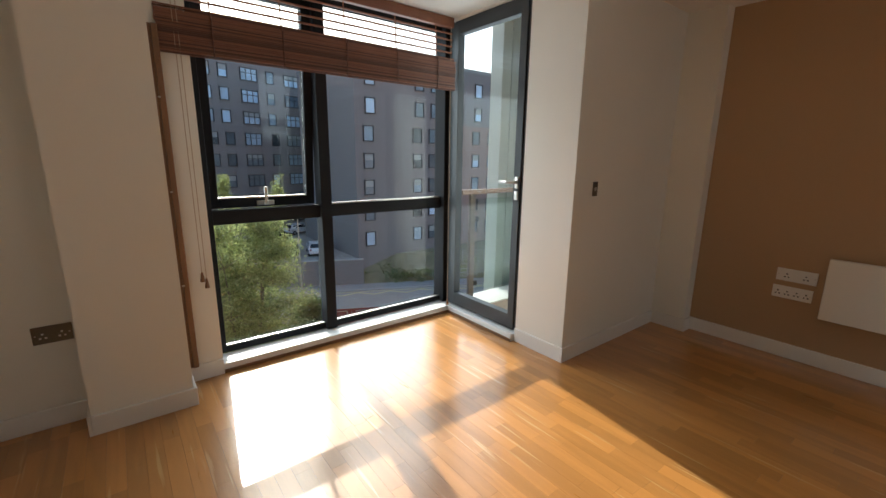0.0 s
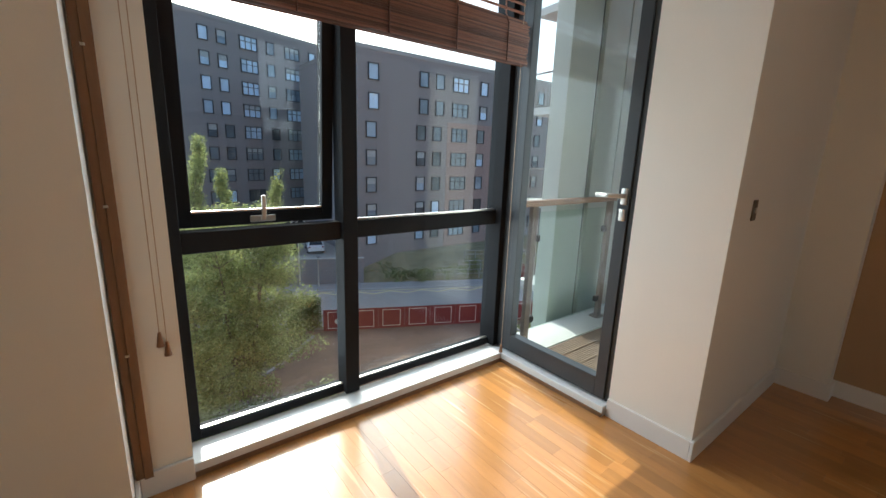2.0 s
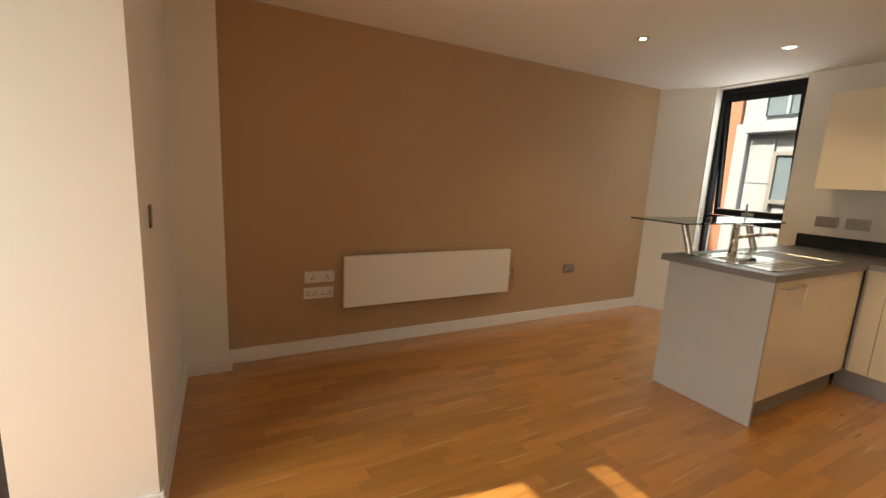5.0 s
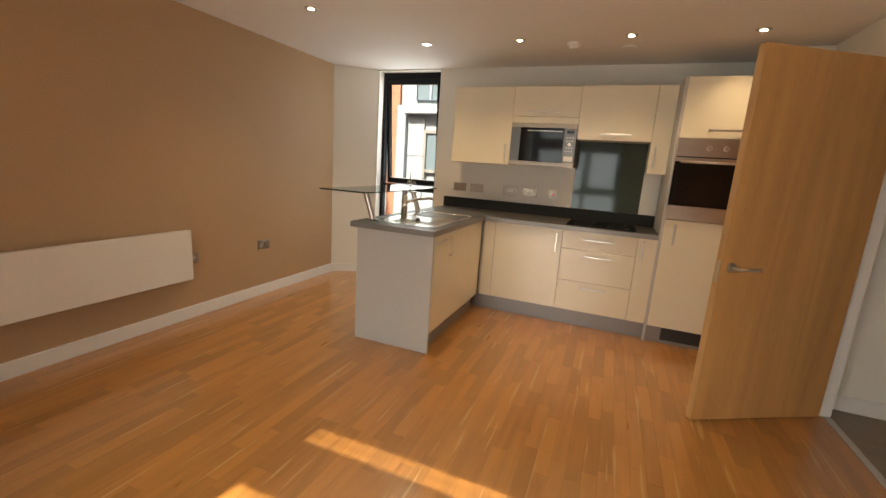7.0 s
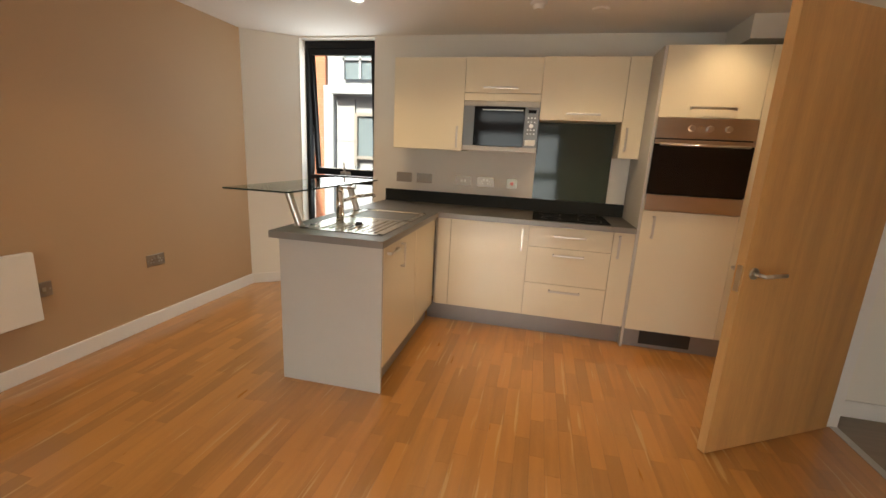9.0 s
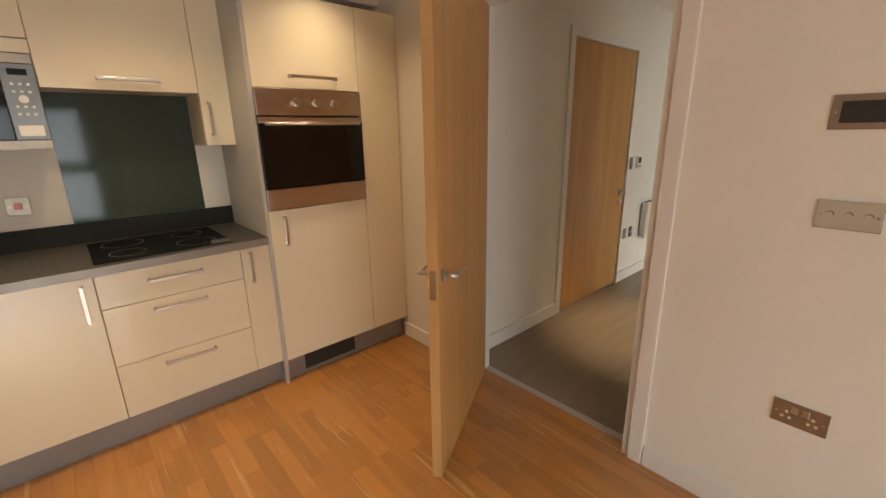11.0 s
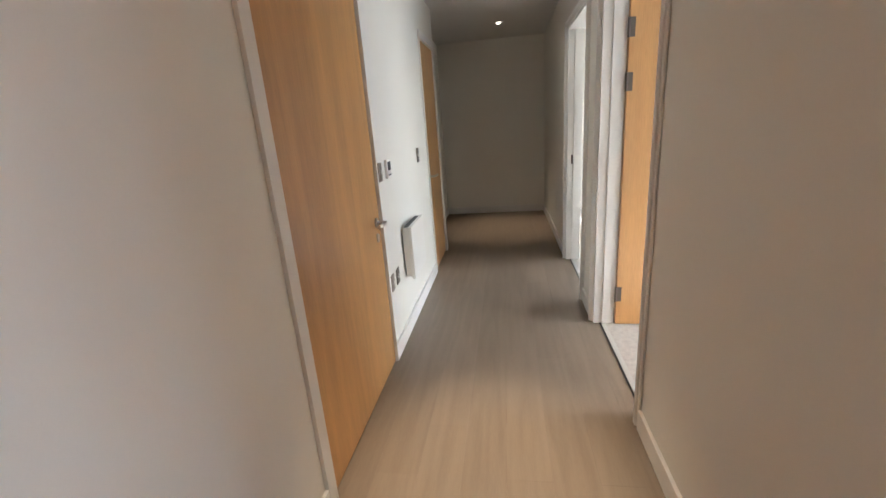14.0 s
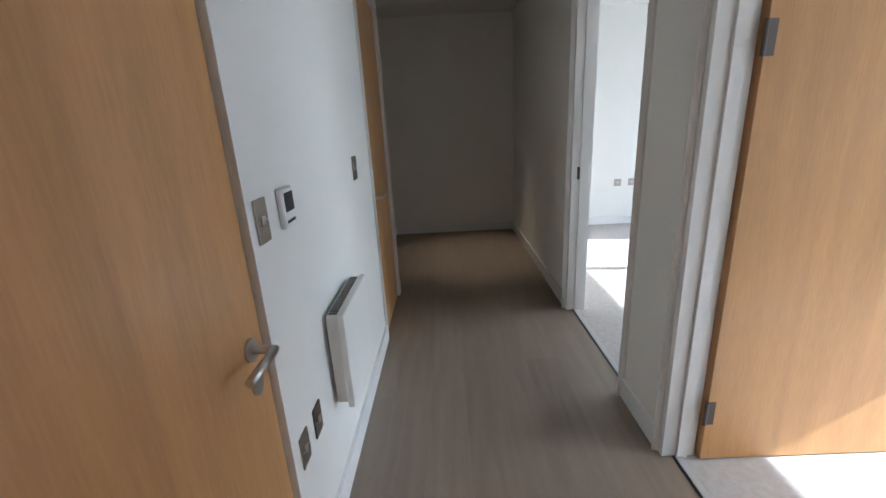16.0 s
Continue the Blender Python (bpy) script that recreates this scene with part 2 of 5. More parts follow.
structure("wall_west", solid((-0.17, SY - 0.25, -0.2, WX, -0.82, 2.6), (-0.17, -0.82, 2.07, WX, 0.15, 2.6), (-0.17, 0.15, -0.2, WX, NY + 0.3, 2.6)), PLASTER, "warm white painted plaster wall with a doorway", "wall")
structure("wall_south", solid((WX, SY - 0.25, -0.2, 3.10, SY, 2.6), (3.10, SY - 0.25, 2.335, 3.85, SY, 2.6), (3.10, SY - 0.25, -0.2, 3.85, SY, 0.05), (3.85, SY - 0.25, -0.2, 4.45, SY, 2.6)), PLASTER, "white painted plaster wall behind the kitchen units", "wall")
bm = bmesh.new()
vs = [bm.verts.new(p) for p in ((4.262, -1.81, 0), (4.262, SY + 0.002, 0), (3.86, SY + 0.002, 0), (4.262, -1.81, CZ), (4.262, SY + 0.002, CZ), (3.86, SY + 0.002, CZ))]
for f in ((0, 1, 2), (5, 4, 3), (0, 3, 4, 1), (1, 4, 5, 2), (2, 5, 3, 0)):
    bm.faces.new([vs[i] for i in f])
bmesh.ops.recalc_face_normals(bm, faces=bm.faces)
structure("wall_corner_splay", bm, PLASTER, "white splayed plaster corner beside the kitchen window", "wall")
structure("wall_east", solid((EX, SY, -0.2, EX + 0.18, 2.30, 2.6)), TAN, "brown painted plaster feature wall", "wall")
structure("wall_pillar_east", solid((4.15, 2.30, -0.2, EX + 0.18, 2.555, 2.6)), PLASTER, "white plastered pillar beside the brown wall", "pillar")
structure("wall_balcony_side", solid((2.945, 2.555, -0.2, 5.2, 2.965, 2.6)), PLASTER, "white plastered wall end beside the balcony door", "wall")
structure("wall_north", solid((-0.17, NY, -0.2, 0.518, NY + 0.3, 2.6), (0.943, 3.712, -0.2, 1.138, NY + 0.3, 2.6), (1.138, 3.80, 2.335, 3.06, NY + 0.3, 2.6), (1.138, 3.80, -0.2, 3.06, NY + 0.3, 0.0)), PLASTER, "warm white plaster wall round the tall window", "wall")
structure("wall_pillar_north", solid((0.518, 3.438, -0.2, 0.943, NY + 0.3, 2.6)), PLASTER, "white plastered pillar beside the tall window", "pillar")
structure("ceiling", solid((WX, SY, CZ, EX, 2.555, CZ + 0.2), (WX, 2.555, CZ, 3.06, NY + 0.3, CZ + 0.2)), CEILING, "white painted ceiling of the living room", "ceiling")
structure("ceiling_bulkhead", solid((WX, SY, 2.20, 0.30, -1.67, CZ)), PLASTER, "white boxed bulkhead above the tall cupboard", "bulkhead")
structure("wall_balcony_door_head", solid((2.945, 2.965, 2.335, 3.06, 3.80, 2.6)), PLASTER, "white plaster strip above the balcony door", "wall")

# hallway and the bedrooms beside it
structure("hall_wall_south", solid((-1.19, HALL_L - 0.12, -0.2, -0.17, HALL_L, 2.6), (-2.165, HALL_L - 0.12, 2.06, -1.19, HALL_L, 2.6), (-3.74, HALL_L - 0.12, -0.2, -2.165, HALL_L, 2.6), (-4.44, HALL_L - 0.12, 2.075, -3.74, HALL_L, 2.6), (-4.53, HALL_L - 0.12, -0.2, -4.44, HALL_L, 2.6)), PLASTER, "white painted hallway wall with two doors", "wall")
structure("hall_wall_recess", solid((-4.53, -1.30, -0.2, -4.41, HALL_L - 0.12, 2.6), (HALL_END - 0.12, -1.30, -0.2, -4.53, -1.185, 2.6)), PLASTER, "white painted wall of the hallway recess", "wall")
structure("hall_wall_end", solid((HALL_END - 0.12, -1.185, -0.2, HALL_END, 3.6, 2.6)), PLASTER, "plain white painted wall at the end of the hallway", "wall")
structure("hall_wall_north", solid((-1.70, HALL_R, -0.2, -0.17, HALL_R + 0.12, 2.6), (-2.70, HALL_R, 2.085, -1.70, HALL_R + 0.12, 2.6), (-3.07, HALL_R, -0.2, -2.70, HALL_R + 0.12, 2.6), (-4.07, HALL_R, 2.085, -3.07, HALL_R + 0.12, 2.6), (HALL_END, HALL_R, -0.2, -4.07, HALL_R + 0.12, 2.6)), PLASTER, "white painted hallway wall with two bedroom doorways", "wall")
structure("ceiling_hall", solid((HALL_END, -1.185, HZ, -0.17, HALL_R, HZ + 0.15)), CEILING, "white painted hallway ceiling", "ceiling")
structure("ceiling_bedrooms", solid((HALL_END, HALL_R + 0.12, HZ, -0.17, 3.64, HZ + 0.15)), CEILING, "white painted bedroom ceiling", "ceiling")
structure("bedroom_partition", solid((-3.02, HALL_R + 0.12, -0.2, -2.90, 3.64, HZ)), PLASTER, "white painted wall between the bedrooms", "wall")
structure("bedroom_wall_north", solid((HALL_END, 3.64, -0.2, -5.4, 3.9, 2.6), (-5.4, 3.64, 2.30, -3.4, 3.9, 2.6), (-5.4, 3.64, -0.2, -3.4, 3.9, 0.1), (-3.4, 3.64, -0.2, -2.6, 3.9, 2.6), (-2.6, 3.64, 2.30, -0.7, 3.9, 2.6), (-2.6, 3.64, -0.2, -0.7, 3.9, 0.1), (-0.7, 3.64, -0.2, -0.17, 3.9, 2.6)), PLASTER, "white painted bedroom wall with tall windows", "wall")
structure("floor_bedrooms", solid((HALL_END, HALL_R + 0.06, -0.2, -0.17, 3.64, 0.0)), CARPET, "pale grey-beige cut pile carpet", "carpet")


# ---- trim ----
def skirting(spec):
    for s in spec:
        structure("baseboard", solid((s[0], s[1], 0.0, s[2], s[3], 0.10), bevel=0.003), TRIM, "white satin painted skirting board", "skirting board")


K = 0.016
skirting([(EX - K, -1.81, EX - 0.0005, 2.30), (4.15 - K, 2.30 - K, 4.15, 2.555 - K), (4.15, 2.30 - K, EX - K, 2.2995), (2.945 - K, 2.555 - K, 4.15 - K, 2.5545), (2.945 - K, 2.5545, 2.9445, 2.965),
          (WX, NY - K, 0.518 - K, NY - 0.0005), (0.518 - K, 3.438 - K, 0.5175, NY - K), (0.5175, 3.438 - K, 0.943 + K, 3.4375), (0.9435, 3.4375, 0.943 + K, 3.712 - K), (0.943 + K, 3.712 - K, 1.138, 3.7115),
          (WX + 0.0005, 0.215, WX + K, NY - K), (WX + 0.0005, -1.52, WX + K, -0.885),
          (-1.13, HALL_L, -0.17, HALL_L + K), (-3.744, HALL_L, -2.169, HALL_L + K), (-4.53, HALL_L, -4.50, HALL_L + K), (HALL_END, -1.185, HALL_END + K, HALL_R), (HALL_END + K, -1.185, -4.53, -1.185 + K),
          (-1.64, HALL_R - K, -0.17, HALL_R), (-3.058, HALL_R - K, -2.722, HALL_R), (HALL_END + K, HALL_R - K, -4.092, HALL_R),
          (HALL_END, 0.425, HALL_END + K, 3.64)])
bm = solid((-0.246, 0, 0.0, 0.246, K, 0.10), bevel=0.003)
splay = structure("baseboard", bm, TRIM, "white satin painted skirting board", "skirting board")
splay.matrix_world = pose(4.055, -1.948, 0, 0, 0, 180 + math.degrees(math.atan2(0.29, 0.402)))


def casing(name, x0, x1, wall, side, top, label, low=0.06, high=0.06, moulded=False, rebate=-0.004):
    """An architrave and lining for a doorway in a wall that runs along x. side: +1 where the casing stands proud towards +y; low, high: its widths."""
    o = thing(name, (0, 0, 0), label, "door frame", kind="structure")
    w, b = 0.06, 0.003
    steps = ((0.0, 1.0, 0.012), (0.12, 0.80, 0.018), (0.28, 0.62, 0.024), (0.40, 0.50, 0.029)) if moulded else ((0.0, 1.0, 0.016),)
    for edge, wide, sgn in ((x0, low, -1), (x1, high, 1)):
        bm = bmesh.new()
        soft = moulded and edge == x1 and x1 > -2.0
        for s0, s1, d in (((0.0, 1.0, 0.012), (0.2, 0.7, 0.020)) if soft else steps):
            xa, xb = sorted((edge + sgn * wide * s0, edge + sgn * wide * s1))
            y0, y1 = sorted((wall, wall + side * d))
            box(bm, xa, y0, 0, xb, y1, top + w * s1, bevel=0.005 if soft else 0.002)
        part("architrave", bm, TRIM, o)
    bm = bmesh.new()
    for s0, s1, d in steps:
        y0, y1 = sorted((wall, wall + side * (d - 0.0005)))
        box(bm, x0 - low * 0.02, y0, top + w * s0, x1 + high * 0.02, y1, top + w * s1, bevel=0.002)
    part("architrave", bm, TRIM, o)
    l0, l1 = sorted((wall - side * rebate, wall - side * 0.124))
    part("lining", solid((x0, l0, 0, x0 + 0.028, l1, top)), TRIM, o)
    part("lining", solid((x1 - 0.028, l0, 0, x1, l1, top)), TRIM, o)
    part("lining", solid((x0 + 0.028, l0, top - 0.028, x1 - 0.028, l1, top)), TRIM, o)
    m = wall - side * 0.07
    for xa, xb in ((x0 + 0.028, x0 + 0.040), (x1 - 0.040, x1 - 0.028)):
        if moulded:
            part("door_stop", solid((xa, m - 0.02, 0, xb, m + 0.02, top - 0.028)), TRIM, o)
    return o


casing("door_frame_1", -2.165, -1.19, HALL_L, 1, 2.06, "white painted frame round a closed oak door", low=0.004, rebate=0.05)
casing("door_frame_2", -4.44, -3.74, HALL_L, 1, 2.075, "white painted frame round a closed oak door", high=0.004, rebate=0.05)
casing("door_frame_3", -2.70, -1.70, HALL_R, -1, 2.085, "white painted moulded frame of a bedroom doorway", low=0.022, moulded=True)
df4 = casing("door_frame_4", -4.07, -3.07, HALL_R, -1, 2.085, "white painted moulded frame of a bedroom doorway", high=0.012, low=0.022, moulded=True)
fr = thing("door_frame_5", (0, 0, 0), "white painted frame of the living room doorway", "door frame", kind="structure")
for y0, y1 in ((-0.88, -0.82), (0.15, 0.21)):
    part("architrave", solid((WX, y0, 0, WX + 0.018, y1, 2.13), bevel=0.003), TRIM, fr)
    part("architrave", solid((-0.188, y0, 0, -0.17, y1, 2.13), bevel=0.003), TRIM, fr)
part("architrave", solid((WX, -0.82, 2.07, WX + 0.018, 0.15, 2.13), bevel=0.003), TRIM, fr)
part("lining", solid((-0.172, -0.82, 0, WX + 0.003, -0.79, 2.07)), TRIM, fr)
part("lining", solid((-0.172, 0.12, 0, WX + 0.003, 0.15, 2.07)), TRIM, fr)
part("lining", solid((-0.172, -0.79, 2.042, WX + 0.003, 0.12, 2.07)), TRIM, fr)
part("strike_plate", solid((-0.14, 0.1185, 0.82, -0.105, 0.1199, 0.94)), CHROME, fr, "steel strike plate")
part("threshold_strip", solid((-0.175, -0.79, 0.001, -0.135, 0.12, 0.006), bevel=0.002), GREY_PANEL, fr, "pale grey threshold strip")


for x0, x1 in ((-2.67, -1.73), (-4.04, -3.10)):
    strip_bar = thing("threshold", (0, 0, 0), "metal carpet strip in a bedroom doorway", "threshold", kind="structure")
    part("metal_strip", solid((x0, 0.350, 0.001, x1, 0.378, 0.006), bevel=0.002), GREY_PANEL, strip_bar)
    part("dark_joint", solid((x0, 0.341, 0.0005, x1, 0.3495, 0.004)), DARK, strip_bar, "dark joint along the vinyl")

part("latch_plate", solid((-4.042, 0.338, 0.93, -4.040, 0.362, 1.01), (-4.040, 0.345, 0.955, -4.0395, 0.355, 0.985)), HINGE, df4, "metal latch plate")

# ---- oak doors ----
def lever(o, x, y, z, out, along):
    """A lever handle: rose, neck and bar. out: +1/-1 on y; along: +1/-1 on x."""
    bm = bmesh.new()
    rod(bm, (x, y, z), (x, y + out * 0.008, z), 0.026, None, 24)
    h = part("rose", bm, CHROME, o, "round steel handle rose", True)
    bm = bmesh.new()
    bar_path(bm, [(x, y + out * 0.008, z), (x, y + out * 0.055, z), (x + along * 0.125, y + out * 0.055, z)], 0.0095)
    part("lever_handle", bm, CHROME, h, "brushed steel lever handle", True)


def oak_door(name, w, h, m, label, lock=True, sides=(1, -1), kind="structure", grip=0.915):
    """A plain veneered leaf, hinged at its origin, that reaches along +x; 44 mm thick about y = 0."""
    o = thing(name, (0, 0, 0), label, "door", kind=kind)
    part("leaf", solid((0.002, -0.021, 0.006, w - 0.003, 0.021, h), bevel=0.0015), DOOR_OAK, o, "oak veneered door leaf")
    part("lipping", solid((w - 0.003, -0.0205, 0.006, w, 0.0205, h)), DOOR_EDGE, o, "pale oak edge strip")
    part("latch_plate", solid((w, -0.012, 0.83, w + 0.0015, 0.012, 0.95)), CHROME, o, "steel latch plate")
    for s in sides:
        lever(o, w - 0.06, s * 0.021, grip, s, -1)
        if lock:
            bm = bmesh.new()
            rod(bm, (w - 0.06, s * 0.021, grip - 0.085), (w - 0.06, s * 0.027, grip - 0.085), 0.024, None, 24)
            part("escutcheon", bm, CHROME, o, "oval steel lock escutcheon", True)
    for z in (() if name == "door_2" else (0.22, 1.52, 1.80)):
        bm = bmesh.new()
        rod(bm, (-0.004, -0.024, z - 0.05), (-0.004, -0.024, z + 0.05), 0.007)
        box(bm, -0.004, -0.0235, z - 0.05, 0.03, -0.021, z + 0.05)
        part("hinge", bm, HINGE, o, "steel butt hinge")
    o.matrix_world = m
    return o


oak_door("door_1", 0.87, 2.035, pose(-0.098, -0.785, 0, 0, 0, 30), "oak veneered door with a steel lever, standing open", lock=False)
oak_door("door_2", 0.969, 2.052, pose(-1.193, HALL_L - 0.024, 0, 0, 0, 180), "closed oak veneered hallway door with a steel lever and lock", sides=(-1,), grip=0.885)
oak_door("door_3", 0.694, 2.066, pose(-4.437, HALL_L - 0.024, 0, 0, 0, 0), "closed oak veneered cupboard door with a steel lever", sides=(1,), lock=False)
oak_door("door_4", 0.885, 2.05, pose(-2.666, HALL_R + 0.130, 0, 0, 0, 90), "oak veneered bedroom door standing wide open", sides=(-1, 1), lock=False)


# ---- main window, balcony door and kitchen window ----
def pane(name, bm, parent):
    o = part(name, bm, GLASS, parent, "clear glass pane")
    o.visible_shadow = False
    return o


win = thing("window_1", (0, 0, 0), "anthracite aluminium corner window with an open top-hung light", "window", kind="structure")
FY0, FY1 = 3.865, 3.935
XL, XM0, XM1, XR = 1.138, 1.860, 1.937, 2.925
TZ0, TZ1, WB, WT = 0.897, 0.985, 0.06, 2.335
part("frame_post", solid((XL, FY0, WB, XL + 0.05, FY1, WT), bevel=0.003), FRAME, win)
part("mullion", solid((XM0, FY0 - 0.035, WB, XM1, FY1, WT), bevel=0.004), FRAME, win)
part("corner_post", solid((XR, FY0 - 0.05, WB, 3.06, 3.95, WT), bevel=0.004), FRAME, win)
# Added strip outside the corner; blocks a sun streak through the door glass.
part("corner_sun_block", solid((3.06, 3.87, WB - 0.3, 3.135, 3.95, WT + 0.3), bevel=0.003), FRAME, win)
for a, b in ((XL + 0.05, XM0), (XM1, XR)):
    part("bottom_rail", solid((a, FY0, WB, b, FY1, WB + 0.04), bevel=0.003), FRAME, win)
    part("transom", solid((a, FY0, TZ0, b, FY1, TZ1), bevel=0.003), FRAME, win)
    part("head_rail", solid((a, FY0, WT - 0.05, b, FY1, WT), bevel=0.003), FRAME, win)
    pane("pane", solid((a, 3.898, WB + 0.04, b, 3.906, TZ0)), win)
    part("glazing_bead", solid((a, FY0 + 0.012, WB + 0.04, b, FY0 + 0.03, WB + 0.047)), CHROME, win, "bright metal glazing bead")
pane("pane", solid((XM1, 3.898, TZ1, XR, 3.906, WT - 0.05)), win)
part("glazing_bead", solid((XM1, FY0 + 0.012, TZ1, XR, FY0 + 0.03, TZ1 + 0.01)), CHROME, win, "bright metal glazing bead")


def sash(name, w, h, m, parent, label, st=0.055):
    """A top-hung opening light, hung at its top left corner, in the plane y = 0."""
    s = part(name, solid((0, -0.03, -h, st, 0.03, 0), (w - st, -0.03, -h, w, 0.03, 0), (st, -0.03, -h, w - st, 0.03, -h + 0.06), (st, -0.03, -0.055, w - st, 0.03, 0), bevel=0.003), FRAME, parent, label)
    s.matrix_world = m
    bm = bmesh.new()
    box(bm, st, -0.004, -h + 0.06, w - st, 0.004, -0.055)
    g = pane("sash_pane", bm, s)
    bm = bmesh.new()
    box(bm, st, -0.022, -h + 0.058, w - st, -0.006, -h + 0.068)
    part("glazing_bead", bm, CHROME, s, "bright metal glazing bead")
    bm = bmesh.new()
    c = w / 2
    box(bm, c - 0.055, -0.042, -h + 0.012, c + 0.055, -0.03, -h + 0.042, bevel=0.004)
    box(bm, c - 0.012, -0.062, -h + 0.02, c + 0.012, -0.042, -h + 0.045, bevel=0.004)
    box(bm, c - 0.010, -0.064, -h + 0.03, c + 0.010, -0.052, -h + 0.135, bevel=0.004)
    part("window_handle", bm, CHROME, s, "grey metal cockspur handle")
    return s


sash("sash", XM0 - XL - 0.05, WT - 0.05 - TZ1, pose(XL + 0.05, 3.90, WT - 0.05, 4.0, 0, 0), win, "open top-hung sash")
SILL = mat("white_gloss_sill", (0.80, 0.80, 0.78), 0.3, vary=0.03, scale=4, bump=0.02)
structure("window_sill", solid((XL + 0.001, 3.715, 0.0, 2.905, 3.869, WB - 0.003), (2.905, 2.97, 0.0, 3.06, 3.869, WB - 0.003), bevel=0.004), SILL, "low white painted sill under the window and door", "sill")
structure("sill_bead", solid((XL + 0.001, 3.706, 0.0, 2.894, 3.7145, 0.02), (2.8955, 2.97, 0.0, 2.9045, 3.7145, 0.02)), TIMBER, "thin brown timber bead along the sill", "trim")

bd = thing("balcony_door", (0, 0, 0), "glazed slate-grey aluminium balcony door, closed", "door", kind="structure")
DX0, DX1 = 2.962, 3.03
part("frame_post", solid((DX0, 2.966, WB, DX1, 2.998, WT), bevel=0.003), DOOR_FRAME_GREY, bd)
part("frame_post", solid((DX0, 3.735, WB, DX1, 3.813, WT), bevel=0.003), DOOR_FRAME_GREY, bd)
leaf = part("leaf_frame", solid((DX0 - 0.012, 2.998, WB + 0.008, DX1 - 0.02, 3.058, WT - 0.035), (DX0 - 0.012, 3.685, WB + 0.008, DX1 - 0.02, 3.735, WT - 0.035), (DX0 - 0.012, 3.058, WB + 0.008, DX1 - 0.02, 3.685, WB + 0.12), (DX0 - 0.012, 3.058, WT - 0.10, DX1 - 0.02, 3.685, WT - 0.035), bevel=0.003), DOOR_FRAME_GREY, bd)
part("head_rail", solid((DX0, 2.998, WT - 0.035, DX1, 3.735, WT)), DOOR_FRAME_GREY, bd)
pane("pane", solid((2.982, 3.058, WB + 0.12, 2.990, 3.685, WT - 0.10)), bd)
bm = bmesh.new()
box(bm, 2.942, 3.008, 1.115, 2.950, 3.040, 1.195, bevel=0.003)
box(bm, 2.942, 3.008, 1.035, 2.950, 3.040, 1.095, bevel=0.003)
bar_path(bm, [(2.945, 3.024, 1.158), (2.905, 3.024, 1.158), (2.905, 3.150, 1.155)], 0.011)
part("lever_handle", bm, CHROME, bd, "pale metal lever handle", True)

kw = thing("window_2", (0, 0, 0), "black aluminium kitchen window with an open top-hung light", "window", kind="structure")
part("frame_post", solid((3.10, -2.27, 0.05, 3.15, -2.20, 2.335), bevel=0.003), FRAME, kw)
part("frame_post", solid((3.815, -2.27, 0.05, 3.85, -2.20, 2.335), bevel=0.003), FRAME, kw)
for z0, z1 in ((0.05, 0.10), (1.02, 1.09), (2.27, 2.335)):
    part("rail", solid((3.15, -2.27, z0, 3.815, -2.20, z1), bevel=0.003), FRAME, kw)
pane("pane", solid((3.15, -2.24, 0.10, 3.815, -2.232, 1.02)), kw)
sash("sash", 0.665, 1.18, pose(3.815, -2.235, 2.27, 5.0, 0, 180), kw, "open top-hung sash", st=0.032)

for k, (x0, x1) in enumerate(((-2.6, -0.7), (-5.4, -3.4))):
    bw = thing("window_%d" % (k + 3), (0, 0, 0), "tall anthracite aluminium bedroom window", "window", kind="structure")
    for xa, xb in ((x0, x0 + 0.05), ((x0 + x1) / 2 - 0.04, (x0 + x1) / 2 + 0.04), (x1 - 0.05, x1)):
        part("frame_post", solid((xa, 3.80, 0.1, xb, 3.87, 2.3)), FRAME, bw)
    for za, zb in ((0.1, 0.16), (2.24, 2.3)):
        part("rail", solid((x0 + 0.05, 3.805, za, x1 - 0.05, 3.865, zb)), FRAME, bw)
    pane("pane", solid((x0 + 0.05, 3.83, 0.16, x1 - 0.05, 3.838, 2.24)), bw)


# ---- kitchen ----
FRONT, TALL_Y, UP_Y, PX = -1.517, -1.495, -1.80, 2.325   # door faces of base units, tall units, wall units, peninsula


